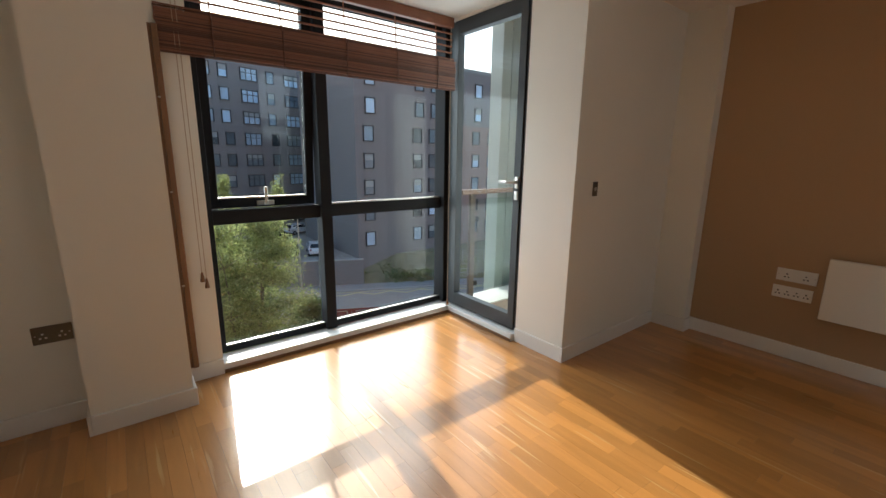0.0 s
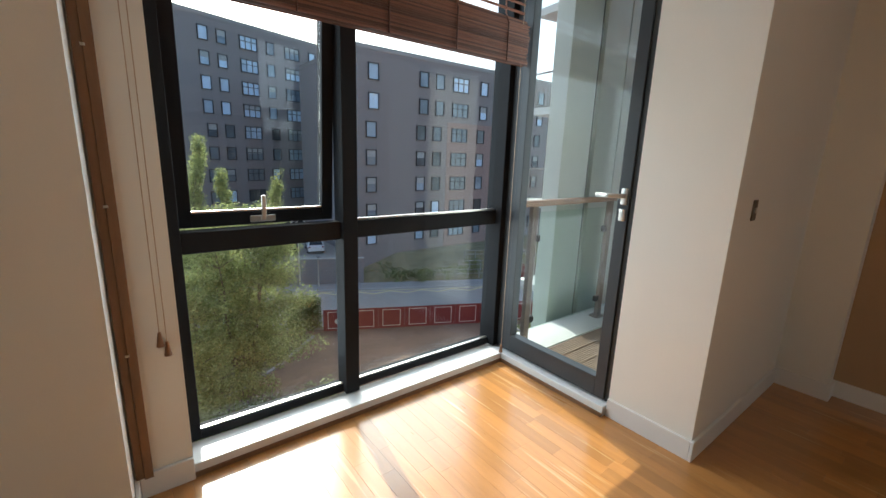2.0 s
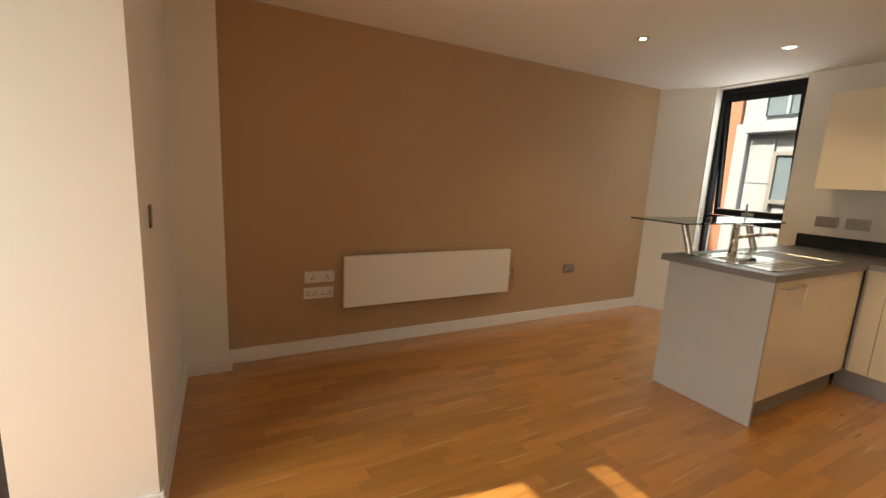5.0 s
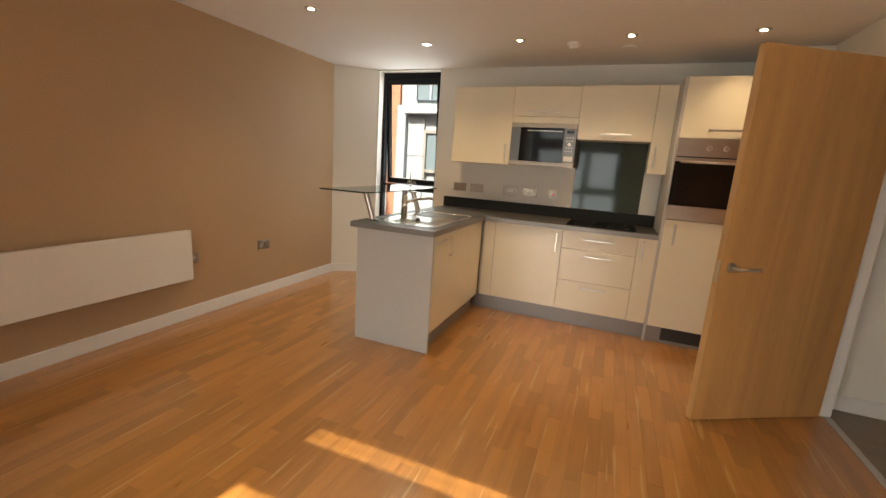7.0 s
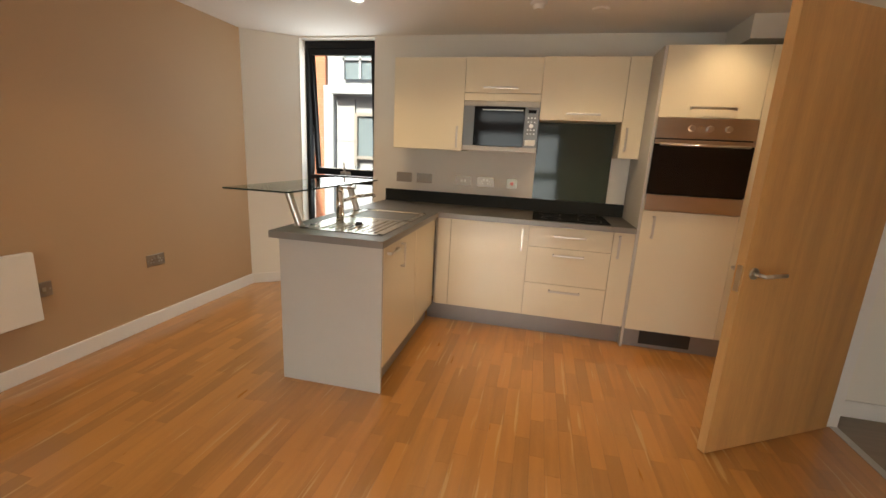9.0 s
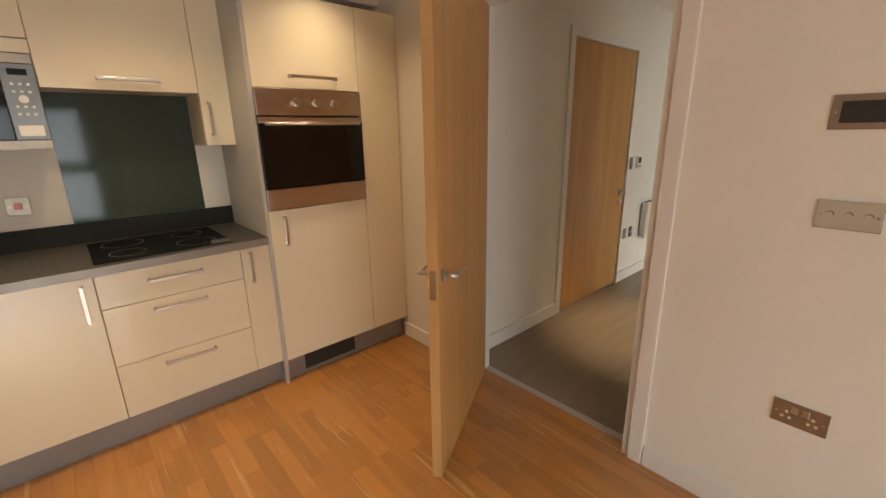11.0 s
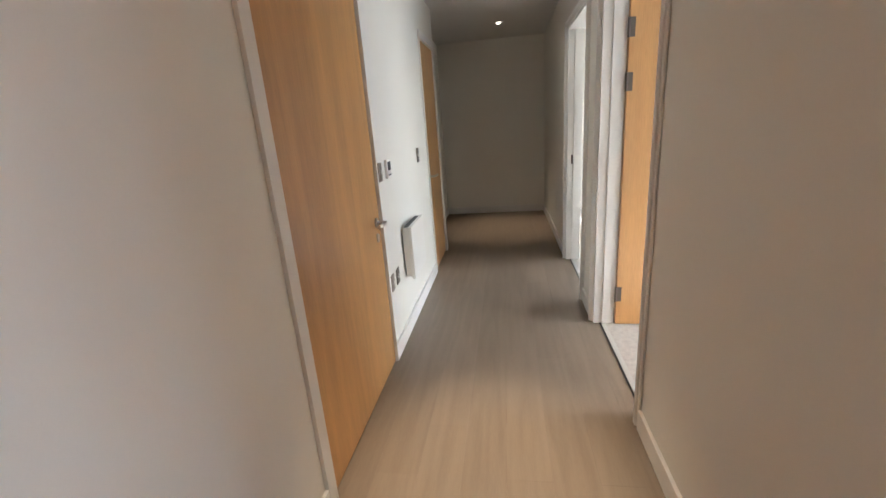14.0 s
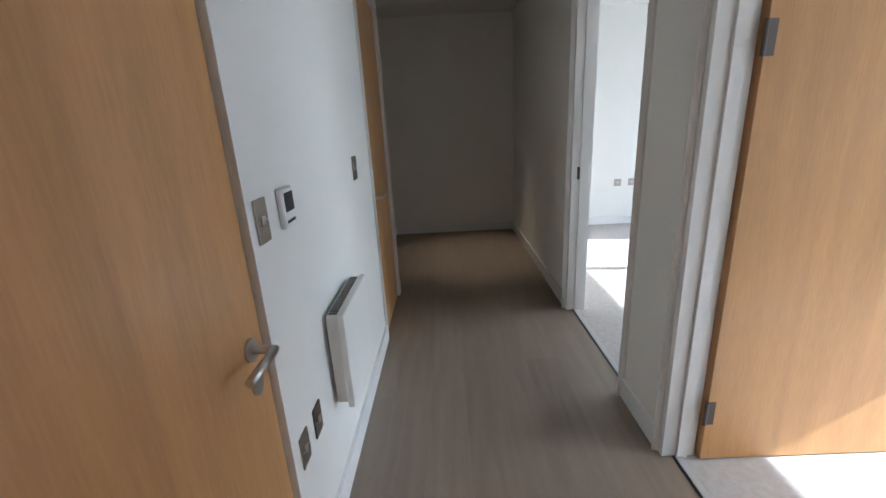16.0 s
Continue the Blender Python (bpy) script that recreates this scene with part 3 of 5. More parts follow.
def bow(o, x, y, z, length, upright=False, face="y"):
    """A flat bow handle that stands off a door face."""
    bm = bmesh.new()
    h = length / 2
    if face == "y":
        if upright:
            box(bm, x - 0.008, y, z - h, x + 0.008, y + 0.026, z - h + 0.012, bevel=0.002)
            box(bm, x - 0.008, y, z + h - 0.012, x + 0.008, y + 0.026, z + h, bevel=0.002)
            box(bm, x - 0.008, y + 0.022, z - h, x + 0.008, y + 0.030, z + h, bevel=0.002)
        else:
            box(bm, x - h, y, z - 0.008, x - h + 0.012, y + 0.026, z + 0.008, bevel=0.002)
            box(bm, x + h - 0.012, y, z - 0.008, x + h, y + 0.026, z + 0.008, bevel=0.002)
            box(bm, x - h, y + 0.022, z - 0.008, x + h, y + 0.030, z + 0.008, bevel=0.002)
    else:
        if upright:
            box(bm, x - 0.026, y - 0.008, z - h, x, y + 0.008, z - h + 0.012, bevel=0.002)
            box(bm, x - 0.026, y - 0.008, z + h - 0.012, x, y + 0.008, z + h, bevel=0.002)
            box(bm, x - 0.030, y - 0.008, z - h, x - 0.022, y + 0.008, z + h, bevel=0.002)
        else:
            box(bm, x - 0.026, y - h, z - 0.008, x, y - h + 0.012, z + 0.008, bevel=0.002)
            box(bm, x - 0.026, y + h - 0.012, z - 0.008, x, y + h, z + 0.008, bevel=0.002)
            box(bm, x - 0.030, y - h, z - 0.008, x - 0.022, y + h, z + 0.008, bevel=0.002)
    return part("handle", bm, CHROME, o, "brushed steel bow handle")


def front(o, name, x0, x1, z0, z1, y, handle=None):
    """A gloss door or drawer front; handle: (x, z, length, upright)."""
    d = part(name, solid((x0 + 0.0015, y - 0.019, z0 + 0.0015, x1 - 0.0015, y, z1 - 0.0015), bevel=0.0015), CREAM, o)
    if handle:
        bow(d, handle[0], y, handle[1], handle[2], handle[3])
    return d


def unit(name, x0, x1, z0, z1, y, label, back=SY + 0.004, skin=None):
    o = thing(name, (0, 0, 0), label, "kitchen cabinet", "fitted kitchen units")
    part("body", solid((x0 + 0.0005, back, z0, x1 - 0.0005, y - 0.0205, z1)), skin or CARCASS, o, "cream cabinet body" if not skin else "")
    return o


BZ0, BZ1 = 0.148, 0.868
u = unit("base_cabinet", 1.593, 2.325, BZ0, BZ1, FRONT, "cream gloss base cabinet with one door and corner post")
front(u, "door", 1.593, 2.20, BZ0, BZ1, FRONT, (1.64, 0.75, 0.17, True))
front(u, "corner_post", 2.20, 2.305, BZ0, BZ1, FRONT)
u = unit("drawer_cabinet", 0.988, 1.593, BZ0, BZ1, FRONT, "cream gloss three-drawer base cabinet")
for z0, z1 in ((BZ0, 0.42), (0.42, 0.705), (0.705, BZ1)):
    front(u, "drawer", 0.988, 1.593, z0, z1, FRONT, (1.29, z1 - 0.05 if z1 < 0.8 else 0.80, 0.23, False))
u = unit("base_cabinet", 0.84, 0.988, BZ0, BZ1, FRONT, "narrow cream gloss pull-out base cabinet")
front(u, "door", 0.84, 0.988, BZ0, BZ1, FRONT, (0.945, 0.76, 0.17, True))

u = unit("tall_oven_cabinet", 0.217, 0.824, BZ0, 2.122, TALL_Y, "tall cream gloss cabinet holding a built-in oven")
part("side_panel", solid((0.824, SY + 0.004, 0.0, 0.842, TALL_Y - 0.002, 2.122)), GREY_PANEL, u, "pale grey side panel")
front(u, "door", 0.217, 0.824, BZ0, 1.045, TALL_Y, (0.745, 0.93, 0.16, True))
front(u, "lift_up_door", 0.217, 0.824, 1.675, 2.122, TALL_Y, (0.50, 1.735, 0.27, False))
u = unit("tall_larder_cabinet", -0.065, 0.217, BZ0, 2.122, TALL_Y, "tall narrow cream gloss larder cabinet")
front(u, "door", -0.065, 0.217, BZ0, 2.122, TALL_Y)

ov = thing("oven", (0, 0, 0), "built-in stainless steel single oven with dark glass door", "oven")
part("housing", solid((0.225, -2.0, 1.052, 0.817, TALL_Y - 0.004, 1.668)), DARK, ov)
part("control_panel", solid((0.219, TALL_Y - 0.004, 1.540, 0.822, TALL_Y + 0.016, 1.672), bevel=0.003), OVEN_STEEL, ov, "brushed steel control panel")
part("oven_door", solid((0.219, TALL_Y - 0.004, 1.165, 0.822, TALL_Y + 0.018, 1.530), bevel=0.003), BLACK_GLASS, ov, "dark glass oven door")
part("door_window", solid((0.33, TALL_Y + 0.018, 1.23, 0.71, TALL_Y + 0.0186, 1.44)), BLACK_GLASS, ov, "darker viewing window")
part("bottom_trim", solid((0.219, TALL_Y - 0.004, 1.050, 0.822, TALL_Y + 0.016, 1.160), bevel=0.003), OVEN_STEEL, ov, "brushed steel bottom trim")
part("top_trim", solid((0.219, TALL_Y + 0.016, 1.500, 0.822, TALL_Y + 0.021, 1.530), bevel=0.002), OVEN_STEEL, ov)
bm = bmesh.new()
bar_path(bm, [(0.26, TALL_Y + 0.018, 1.497), (0.26, TALL_Y + 0.048, 1.497), (0.78, TALL_Y + 0.048, 1.497), (0.78, TALL_Y + 0.018, 1.497)], 0.009)
part("oven_handle", bm, CHROME, ov, "steel bar handle", True)
for x in (0.39, 0.50, 0.61):
    bm = bmesh.new()
    rod(bm, (x, TALL_Y + 0.016, 1.605), (x, TALL_Y + 0.042, 1.605), 0.021, 0.018, 24)
    box(bm, x - 0.003, TALL_Y + 0.042, 1.590, x + 0.003, TALL_Y + 0.0425, 1.622)
    part("knob", bm, CHROME, ov, "round steel control knob")

# wall units
u = unit("wall_cabinet", 2.205, 2.80, 1.392, 2.108, UP_Y, "cream gloss wall cabinet with one door", skin=CARCASS)
front(u, "door", 2.205, 2.80, 1.392, 2.108, UP_Y, (2.25, 1.50, 0.17, True))
u = unit("wall_cabinet", 1.603, 2.205, 1.787, 2.112, UP_Y, "cream gloss wall cabinet above the microwave")
front(u, "lift_up_door", 1.603, 2.205, 1.845, 2.112, UP_Y, (1.92, 1.885, 0.27, False))
part("filler_strip", solid((1.603, UP_Y - 0.019, 1.788, 2.205, UP_Y, 1.842), bevel=0.001), CREAM, u)
u = unit("extractor_cabinet", 0.992, 1.603, 1.66, 2.118, UP_Y, "cream gloss extractor hood cabinet over the hob")
front(u, "lift_up_door", 0.992, 1.603, 1.655, 2.118, UP_Y, (1.28, 1.705, 0.25, False))
u = unit("wall_cabinet", 0.842, 0.992, 1.392, 2.12, UP_Y, "narrow cream gloss wall cabinet")
front(u, "door", 0.842, 0.992, 1.392, 2.12, UP_Y, (0.955, 1.53, 0.17, True))

mw = thing("microwave", (0, 0, 0), "built-in steel microwave with black glass door", "microwave")
part("housing", solid((1.607, SY + 0.004, 1.402, 2.201, UP_Y - 0.012, 1.782)), PLINTH, mw)
part("steel_strip", solid((1.605, UP_Y - 0.012, 1.400, 2.203, UP_Y + 0.008, 1.438), bevel=0.002), STEEL_PLATE, mw, "pale brushed steel strip")
part("steel_strip", solid((1.605, UP_Y - 0.012, 1.747, 2.203, UP_Y + 0.008, 1.784), bevel=0.002), STEEL_PLATE, mw, "pale brushed steel strip")
part("side_panel", solid((2.115, UP_Y - 0.012, 1.44, 2.203, UP_Y + 0.008, 1.745), bevel=0.002), MW_STEEL, mw, "dark brushed steel side")
part("control_panel", solid((1.605, UP_Y - 0.012, 1.44, 1.715, UP_Y + 0.008, 1.745), bevel=0.002), MW_STEEL, mw, "dark brushed steel control panel")
part("glass_door", solid((1.715, UP_Y - 0.012, 1.44, 2.115, UP_Y + 0.012, 1.745), bevel=0.003), BLACK_GLASS, mw, "black glass door")
part("door_window", solid((1.77, UP_Y + 0.012, 1.49, 2.05, UP_Y + 0.0126, 1.70)), BLACK_GLASS, mw)
part("door_bar", solid((1.73, UP_Y + 0.012, 1.715, 2.05, UP_Y + 0.022, 1.722)), CHROME, mw, "thin steel bar")
part("display", solid((1.63, UP_Y + 0.008, 1.70, 1.69, UP_Y + 0.0095, 1.725)), BLACK_GLASS, mw, "small dark display")
for z in (1.665, 1.635, 1.575, 1.545):
    for x in (1.635, 1.66, 1.685):
        bm = bmesh.new()
        rod(bm, (x, UP_Y + 0.008, z), (x, UP_Y + 0.010, z), 0.006, None, 12)
        part("button", bm, PLASTIC, mw)
bm = bmesh.new()
rod(bm, (1.66, UP_Y + 0.008, 1.605), (1.66, UP_Y + 0.020, 1.605), 0.016, None, 20)
part("dial", bm, PLASTIC, mw, "round white dial")
part("door_button", solid((1.62, UP_Y + 0.008, 1.455, 1.70, UP_Y + 0.013, 1.50), bevel=0.002), PLASTIC, mw, "white door release button")

UPSTAND = mat("near_black_laminate", (0.022, 0.024, 0.022), 0.55, vary=0.15, scale=30, fine=250, bump=0.04, spec=0.25)
# peninsula
u = thing("sink_cabinet", (0, 0, 0), "cream gloss peninsula sink cabinet with two doors", "kitchen cabinet", "fitted kitchen units")
part("body", solid((PX + 0.0205, -1.50, BZ0, 2.925, -0.368, BZ1)), CARCASS, u)
for y0, y1, hy, up in ((-0.98, -0.372, -0.56, True), (-1.50, -0.98, -1.38, True)):
    d = part("door", solid((PX, y0 + 0.0015, BZ0 + 0.0015, PX + 0.019, y1 - 0.0015, BZ1 - 0.0015), bevel=0.0015), CREAM, u)
    if y1 > -0.5:
        bow(d, PX, -0.66, 0.755, 0.15, True, "x")
        bow(d, PX, -0.49, 0.815, 0.15, False, "x")
pp = part("end_panel", solid((2.325, -0.366, 0.0, 2.94, -0.347, BZ1)), GREY_PANEL, u, "pale grey end panel")
part("back_panel", solid((2.9255, SY + 0.01, 0.0, 2.94, -0.366, BZ1)), GREY_PANEL, u, "pale grey back panel")
part("plinth", solid((PX + 0.055, -1.50, 0.0, PX + 0.07, -0.366, BZ0)), PLINTH, u, "grey plinth")
o = tagged(part("plinth", solid((0.842, FRONT - 0.07, 0.0, PX + 0.055, FRONT - 0.055, BZ0), (-0.065, TALL_Y - 0.06, 0.0, 0.842, TALL_Y - 0.045, BZ0)), PLINTH), "grey metal-faced plinth under the kitchen units", "plinth")
bm = solid((0.355, TALL_Y - 0.045, 0.03, 0.705, TALL_Y - 0.037, 0.135), bevel=0.001)
vent = part("vent_grille", bm, DARK, o, "black ventilation grille")
for i in range(6):
    z = 0.045 + i * 0.016
    part("slat", solid((0.365, TALL_Y - 0.037, z, 0.695, TALL_Y - 0.034, z + 0.006)), DARK, vent)

wt = tagged(new("worktop"), "charcoal laminate L-shaped worktop with grey edges", "worktop")
part("slab", solid((0.842, SY + 0.004, BZ1 + 0.001, 2.305, FRONT + 0.022, 0.908), (2.305, SY + 0.004, BZ1 + 0.001, 2.965, -0.292, 0.908), bevel=0.0), WORKTOP, wt)
part("edge", solid((0.842, FRONT + 0.022, BZ1 + 0.001, 2.303, FRONT + 0.025, 0.907)), WORKTOP_EDGE, wt, "grey worktop edge strip")
part("edge", solid((2.302, FRONT + 0.025, BZ1 + 0.001, 2.305, -0.292, 0.907)), WORKTOP_EDGE, wt, "grey worktop edge strip")
part("edge", solid((2.302, -0.292, BZ1 + 0.001, 2.965, -0.289, 0.907)), WORKTOP_EDGE, wt, "grey worktop edge strip")
tagged(part("upstand", solid((0.842, SY + 0.004, 0.9085, 2.965, SY + 0.022, 1.015), bevel=0.0015), UPSTAND), "charcoal laminate upstand behind the worktop", "upstand")
sp = tagged(part("splashback", solid((0.99, SY + 0.002, 1.016, 1.605, SY + 0.010, 1.66)), SPLASH), "dark green glass splashback behind the hob", "splashback")
hob = tagged(new("hob"), "flush black glass ceramic hob", "hob")
part("glass_top", solid((1.01, -2.02, 0.9085, 1.58, -1.54, 0.914), bevel=0.002), BLACK_GLASS, hob)
for x, y, r in ((1.15, -1.90, 0.075), (1.44, -1.90, 0.09), (1.15, -1.67, 0.09), (1.44, -1.67, 0.075)):
    bm = bmesh.new()
    for k in range(32):
        a, b = 2 * math.pi * k / 32, 2 * math.pi * (k + 1) / 32
        q = [bm.verts.new((x + rr * math.cos(c), y + rr * math.sin(c), 0.9146)) for rr, c in ((r, a), (r, b), (r - 0.003, b), (r - 0.003, a))]
        bm.faces.new(q)
    part("zone_ring", bm, PLINTH, hob)

# inset sink: rim, bowls, drainer
sk = tagged(new("sink"), "stainless steel bowl-and-a-half sink with ribbed drainer", "sink")
SX0, SX1, S0, S1 = 2.36, 2.86, -1.36, -0.42


def bowl(x0, x1, y0, y1, depth):
    bm = bmesh.new()
    rings = []
    for k, (inset, z) in enumerate(((0.0, 0.9125), (0.006, 0.905), (0.012, 0.92 - depth * 0.8), (0.05, 0.908 - depth))):
        ring = []
        r = 0.06
        for cx, cy, a0 in ((x1 - r, y1 - r, 0), (x0 + r, y1 - r, 90), (x0 + r, y0 + r, 180), (x1 - r, y0 + r, 270)):
            for j in range(7):
                a = radians(a0 + 15 * j)
                ring.append(bm.verts.new((cx + (r - inset) * math.cos(a), cy + (r - inset) * math.sin(a), z)))
        rings.append(ring)
    for ra, rb in zip(rings, rings[1:]):
        for j in range(len(ra)):
            bm.faces.new((ra[j], rb[j], rb[(j + 1) % len(ra)], ra[(j + 1) % len(ra)]))
    bm.faces.new(rings[-1])
    return bm


STEEL = mat("stainless_sink_steel", (0.62, 0.60, 0.56), 0.2, 1.0, vary=0.05, scale=10, fine=250, bump=0.02)
part("rim", solid((SX0, S0, 0.9085, SX1, -1.335, 0.9125), (SX0, S0, 0.9085, SX0 + 0.03, S1, 0.9125), (SX1 - 0.05, S0, 0.9085, SX1, S1, 0.9125), (SX0, -0.95, 0.9085, SX1, -0.93, 0.9125), (SX0, -0.95, 0.9085, 2.53, S1, 0.9115), (SX0, -0.45, 0.9085, SX1, S1, 0.9125), (2.53, -0.95, 0.9085, SX1 - 0.05, S1, 0.9105), bevel=0.0015), STEEL, sk, smooth=False)
part("bowl", bowl(SX0 + 0.03, SX1 - 0.05, -1.335, -0.95, 0.16), STEEL, sk, smooth=True)
part("half_bowl", bowl(2.56, SX1 - 0.06, -0.93, -0.70, 0.12), STEEL, sk, smooth=True)
for i in range(9):
    bm = bmesh.new()
    x = 2.42 + i * 0.04
    rod(bm, (x, -0.90 if x < 2.54 else -0.68, 0.9125), (x, -0.47, 0.9125), 0.004, None, 8)
    part("drainer_rib", bm, STEEL, sk)
bm = bmesh.new()
rod(bm, (2.60, -0.66, 0.914), (2.60, -0.66, 0.932), 0.022, 0.016, 20)
tagged(part("sink_plug", bm, DARK), "black rubber sink plug on the drainer", "plug")

tap = tagged(new("kitchen_tap"), "chrome single-lever mixer tap with long spout", "tap")
TX, TY = 2.825, -0.86
bm = bmesh.new()
rod(bm, (TX, TY, 0.9125), (TX, TY, 1.09), 0.026, 0.022, 24)
part("body", bm, POLISHED, tap, smooth=True)
bm = bmesh.new()
bar_path(bm, [(TX, TY, 1.02), (TX - 0.10, TY - 0.05, 1.055), (TX - 0.19, TY - 0.10, 1.07), (TX - 0.20, TY - 0.105, 1.055)], 0.011)
part("spout", bm, POLISHED, tap, smooth=True)
bm = bmesh.new()
rod(bm, (TX, TY, 1.091), (TX, TY, 1.115), 0.024, 0.020, 24)
box(bm, TX - 0.11, TY - 0.009, 1.11, TX + 0.01, TY + 0.009, 1.12, bevel=0.002)
part("lever", bm, POLISHED, tap)

bar = thing("glass_bar", (0, 0, 0), "clear glass breakfast bar shelf on slanted steel posts", "breakfast bar")
BAR_GLASS = glass_mat("grey_glass", (0.62, 0.72, 0.68))
BAR_EDGE = mat("dark_glass_edge", (0.02, 0.04, 0.035), 0.1, vary=0.02, bump=0)
bm = solid((2.86, -1.60, 1.112, 3.26, -0.32, 1.122), bevel=0.002)
g = part("glass_top", bm, BAR_GLASS, bar)
part("glass_edge", solid((2.858, -0.32, 1.1125, 3.262, -0.317, 1.1215), (2.857, -1.60, 1.1125, 2.8598, -0.32, 1.1215)), BAR_EDGE, g, "dark green polished glass edge")
for y in (-0.50, -1.30):
    bm = bmesh.new()
    rod(bm, (2.905, y, 0.909), (2.905, y, 0.915), 0.032, None, 24)
    rod(bm, (2.905, y, 0.912), (2.975, y, 1.108), 0.022, None, 24)
    rod(bm, (2.975, y, 1.105), (2.975, y, 1.1118), 0.03, None, 24)
    part("post", bm, CHROME, bar, "slanted brushed steel post")


# ---- plates, heaters, ceiling fittings ----
def plate(name, m, w, h, label, category, skin=STEEL_PLATE, sockets=0, rockers=0, knobs=0, inset=None):
    """A wall plate in its own plane: x across, z up, standing proud to -y."""
    o = thing(name, (0, 0, 0), label, category)
    part("faceplate", solid((-w / 2, -0.006, -h / 2, w / 2, -0.0005, h / 2), bevel=0.002), skin, o)
    for s in (-1, 1):
        bm = bmesh.new()
        rod(bm, (s * (w / 2 - 0.012), -0.0075, 0), (s * (w / 2 - 0.012), -0.006, 0), 0.0035, None, 10)
        part("screw", bm, CHROME, o)
    for i in range(sockets):
        c = (i - (sockets - 1) / 2) * (w / sockets) * 0.94
        s = part("socket_insert", solid((c - 0.018, -0.0075, -0.024, c + 0.018, -0.006, 0.026)) if skin is PLASTIC else solid((c - 0.020, -0.0068, -0.024, c + 0.020, -0.006, 0.012)), PLASTIC if skin is PLASTIC else skin, o)
        for dx, dz in ((0, 0.006), (-0.010, -0.014), (0.010, -0.014)):
            q = part("socket_hole", solid((c + dx - 0.0045, -0.0085, dz - 0.004, c + dx + 0.0045, -0.0068, dz + 0.004)), DARK if skin is PLASTIC else PLASTIC, s)
    for i in range(rockers):
        c = (i - (rockers - 1) / 2) * 0.030
        z = 0.018 if sockets else 0.0
        part("rocker", solid((c - 0.009, -0.010, z - 0.012, c + 0.009, -0.006, z + 0.012), bevel=0.002), PLASTIC if sockets == 0 and skin is PLASTIC else CHROME, o)
    for i in range(knobs):
        c = (i - (knobs - 1) / 2) * 0.042
        bm = bmesh.new()
        rod(bm, (c, -0.006, 0), (c, -0.020, 0), 0.011, 0.010, 20)
        part("dimmer_knob", bm, POLISHED, o)
    if inset:
        part("inset", solid((-w / 2 + 0.022, -0.0072, -h / 2 + 0.018, w / 2 - 0.022, -0.006, h / 2 - 0.018)), inset, o, "dark inset")
    o.matrix_world = m
    return o


def on_east(x, y, z):
    return pose(x, y, z, 0, 0, -90)


def on_west(x, y, z):
    return pose(x, y, z, 0, 0, 90)


def on_south(x, y, z):
    return pose(x, y, z, 0, 0, 180)


EXF = EX - 0.0005
plate("tv_socket_plate", on_east(EXF, 1.692, 0.574), 0.215, 0.085, "white aerial and phone socket plate above the sockets", "socket plate", PLASTIC, sockets=2)
plate("power_socket", on_east(EXF, 1.700, 0.454), 0.215, 0.085, "white quadruple power socket on the brown wall", "power socket", PLASTIC, sockets=4)
plate("power_socket", on_east(EXF, -0.76, 0.492), 0.147, 0.086, "brushed nickel double power socket on the brown wall", "power socket", sockets=2, rockers=2)
plate("power_socket", on_east(EXF, -0.03, 0.489), 0.086, 0.086, "brushed nickel fused outlet beside the heater", "power socket", rockers=1)
for x, n, r, w, lab in ((2.79, 0, 0, 0.147, "blank brushed nickel plate above the worktop"), (2.594, 0, 0, 0.147, "blank brushed nickel plate above the worktop"), (2.228, 0, 2, 0.147, "brushed nickel twin switch above the worktop"), (2.026, 2, 2, 0.147, "brushed nickel double power socket above the worktop"), (1.79, 0, 0, 0.086, "nickel cooker switch with a red rocker")):
    p = plate("power_socket" if n else "switch_plate", on_south(x, SY + 0.0005, 1.13), w, 0.086, lab, "power socket" if n else "switch plate", sockets=n, rockers=r)
    if w < 0.1:
        part("red_rocker", solid((-0.014, -0.010, -0.014, 0.014, -0.006, 0.014), bevel=0.002), mat("red_plastic", (0.45, 0.03, 0.02), 0.35), p, "red switch rocker")
WF = WX + 0.0005
plate("control_panel", on_west(WF, 0.693, 1.480), 0.215, 0.095, "bronze intercom panel with a dark strip", "intercom", STEEL_PLATE, inset=DARK)
plate("dimmer_switch", on_west(WF, 0.676, 1.190), 0.147, 0.086, "polished triple dimmer switch beside the doorway", "light switch", POLISHED, knobs=3)
plate("power_socket", on_west(WF, 0.680, 0.505), 0.147, 0.086, "brushed nickel double power socket beside the doorway", "power socket", sockets=2, rockers=2)
plate("light_switch", pose(3.162, 2.5545, 1.135), 0.05, 0.09, "small bronze light switch on the pillar side", "light switch", PEWTER, rockers=1)
plate("power_socket", pose(0.42, NY - 0.0005, 0.475), 0.147, 0.086, "dull nickel double power socket beside the pillar", "power socket", PEWTER, sockets=2)
HF = HALL_L + 0.0005
plate("switch_plate", on_south(-2.257, HF, 1.135), 0.062, 0.105, "brushed nickel switch plate in the hallway", "switch plate", rockers=1)
plate("power_socket", on_south(-2.390, HF, 0.473), 0.065, 0.10, "bronze socket plate low on the hallway wall", "power socket", PEWTER, rockers=1)
plate("switch_plate", on_south(-2.268, HF, 0.474), 0.062, 0.10, "brushed nickel plate low on the hallway wall", "switch plate", rockers=1)
plate("light_switch", on_south(-3.32, HF, 1.146), 0.075, 0.11, "bronze light switch in the hallway", "light switch", PEWTER, rockers=1)
for y in (1.57, 1.74):
    plate("power_socket", on_west(HALL_END + 0.0005, y, 0.515), 0.086, 0.086, "nickel outlet plate low on the bedroom wall", "power socket", rockers=1)
plate("switch_plate", on_south(-3.14, HF, 0.52), 0.07, 0.10, "small bronze plate beside the hallway heater", "switch plate", PEWTER, rockers=1)
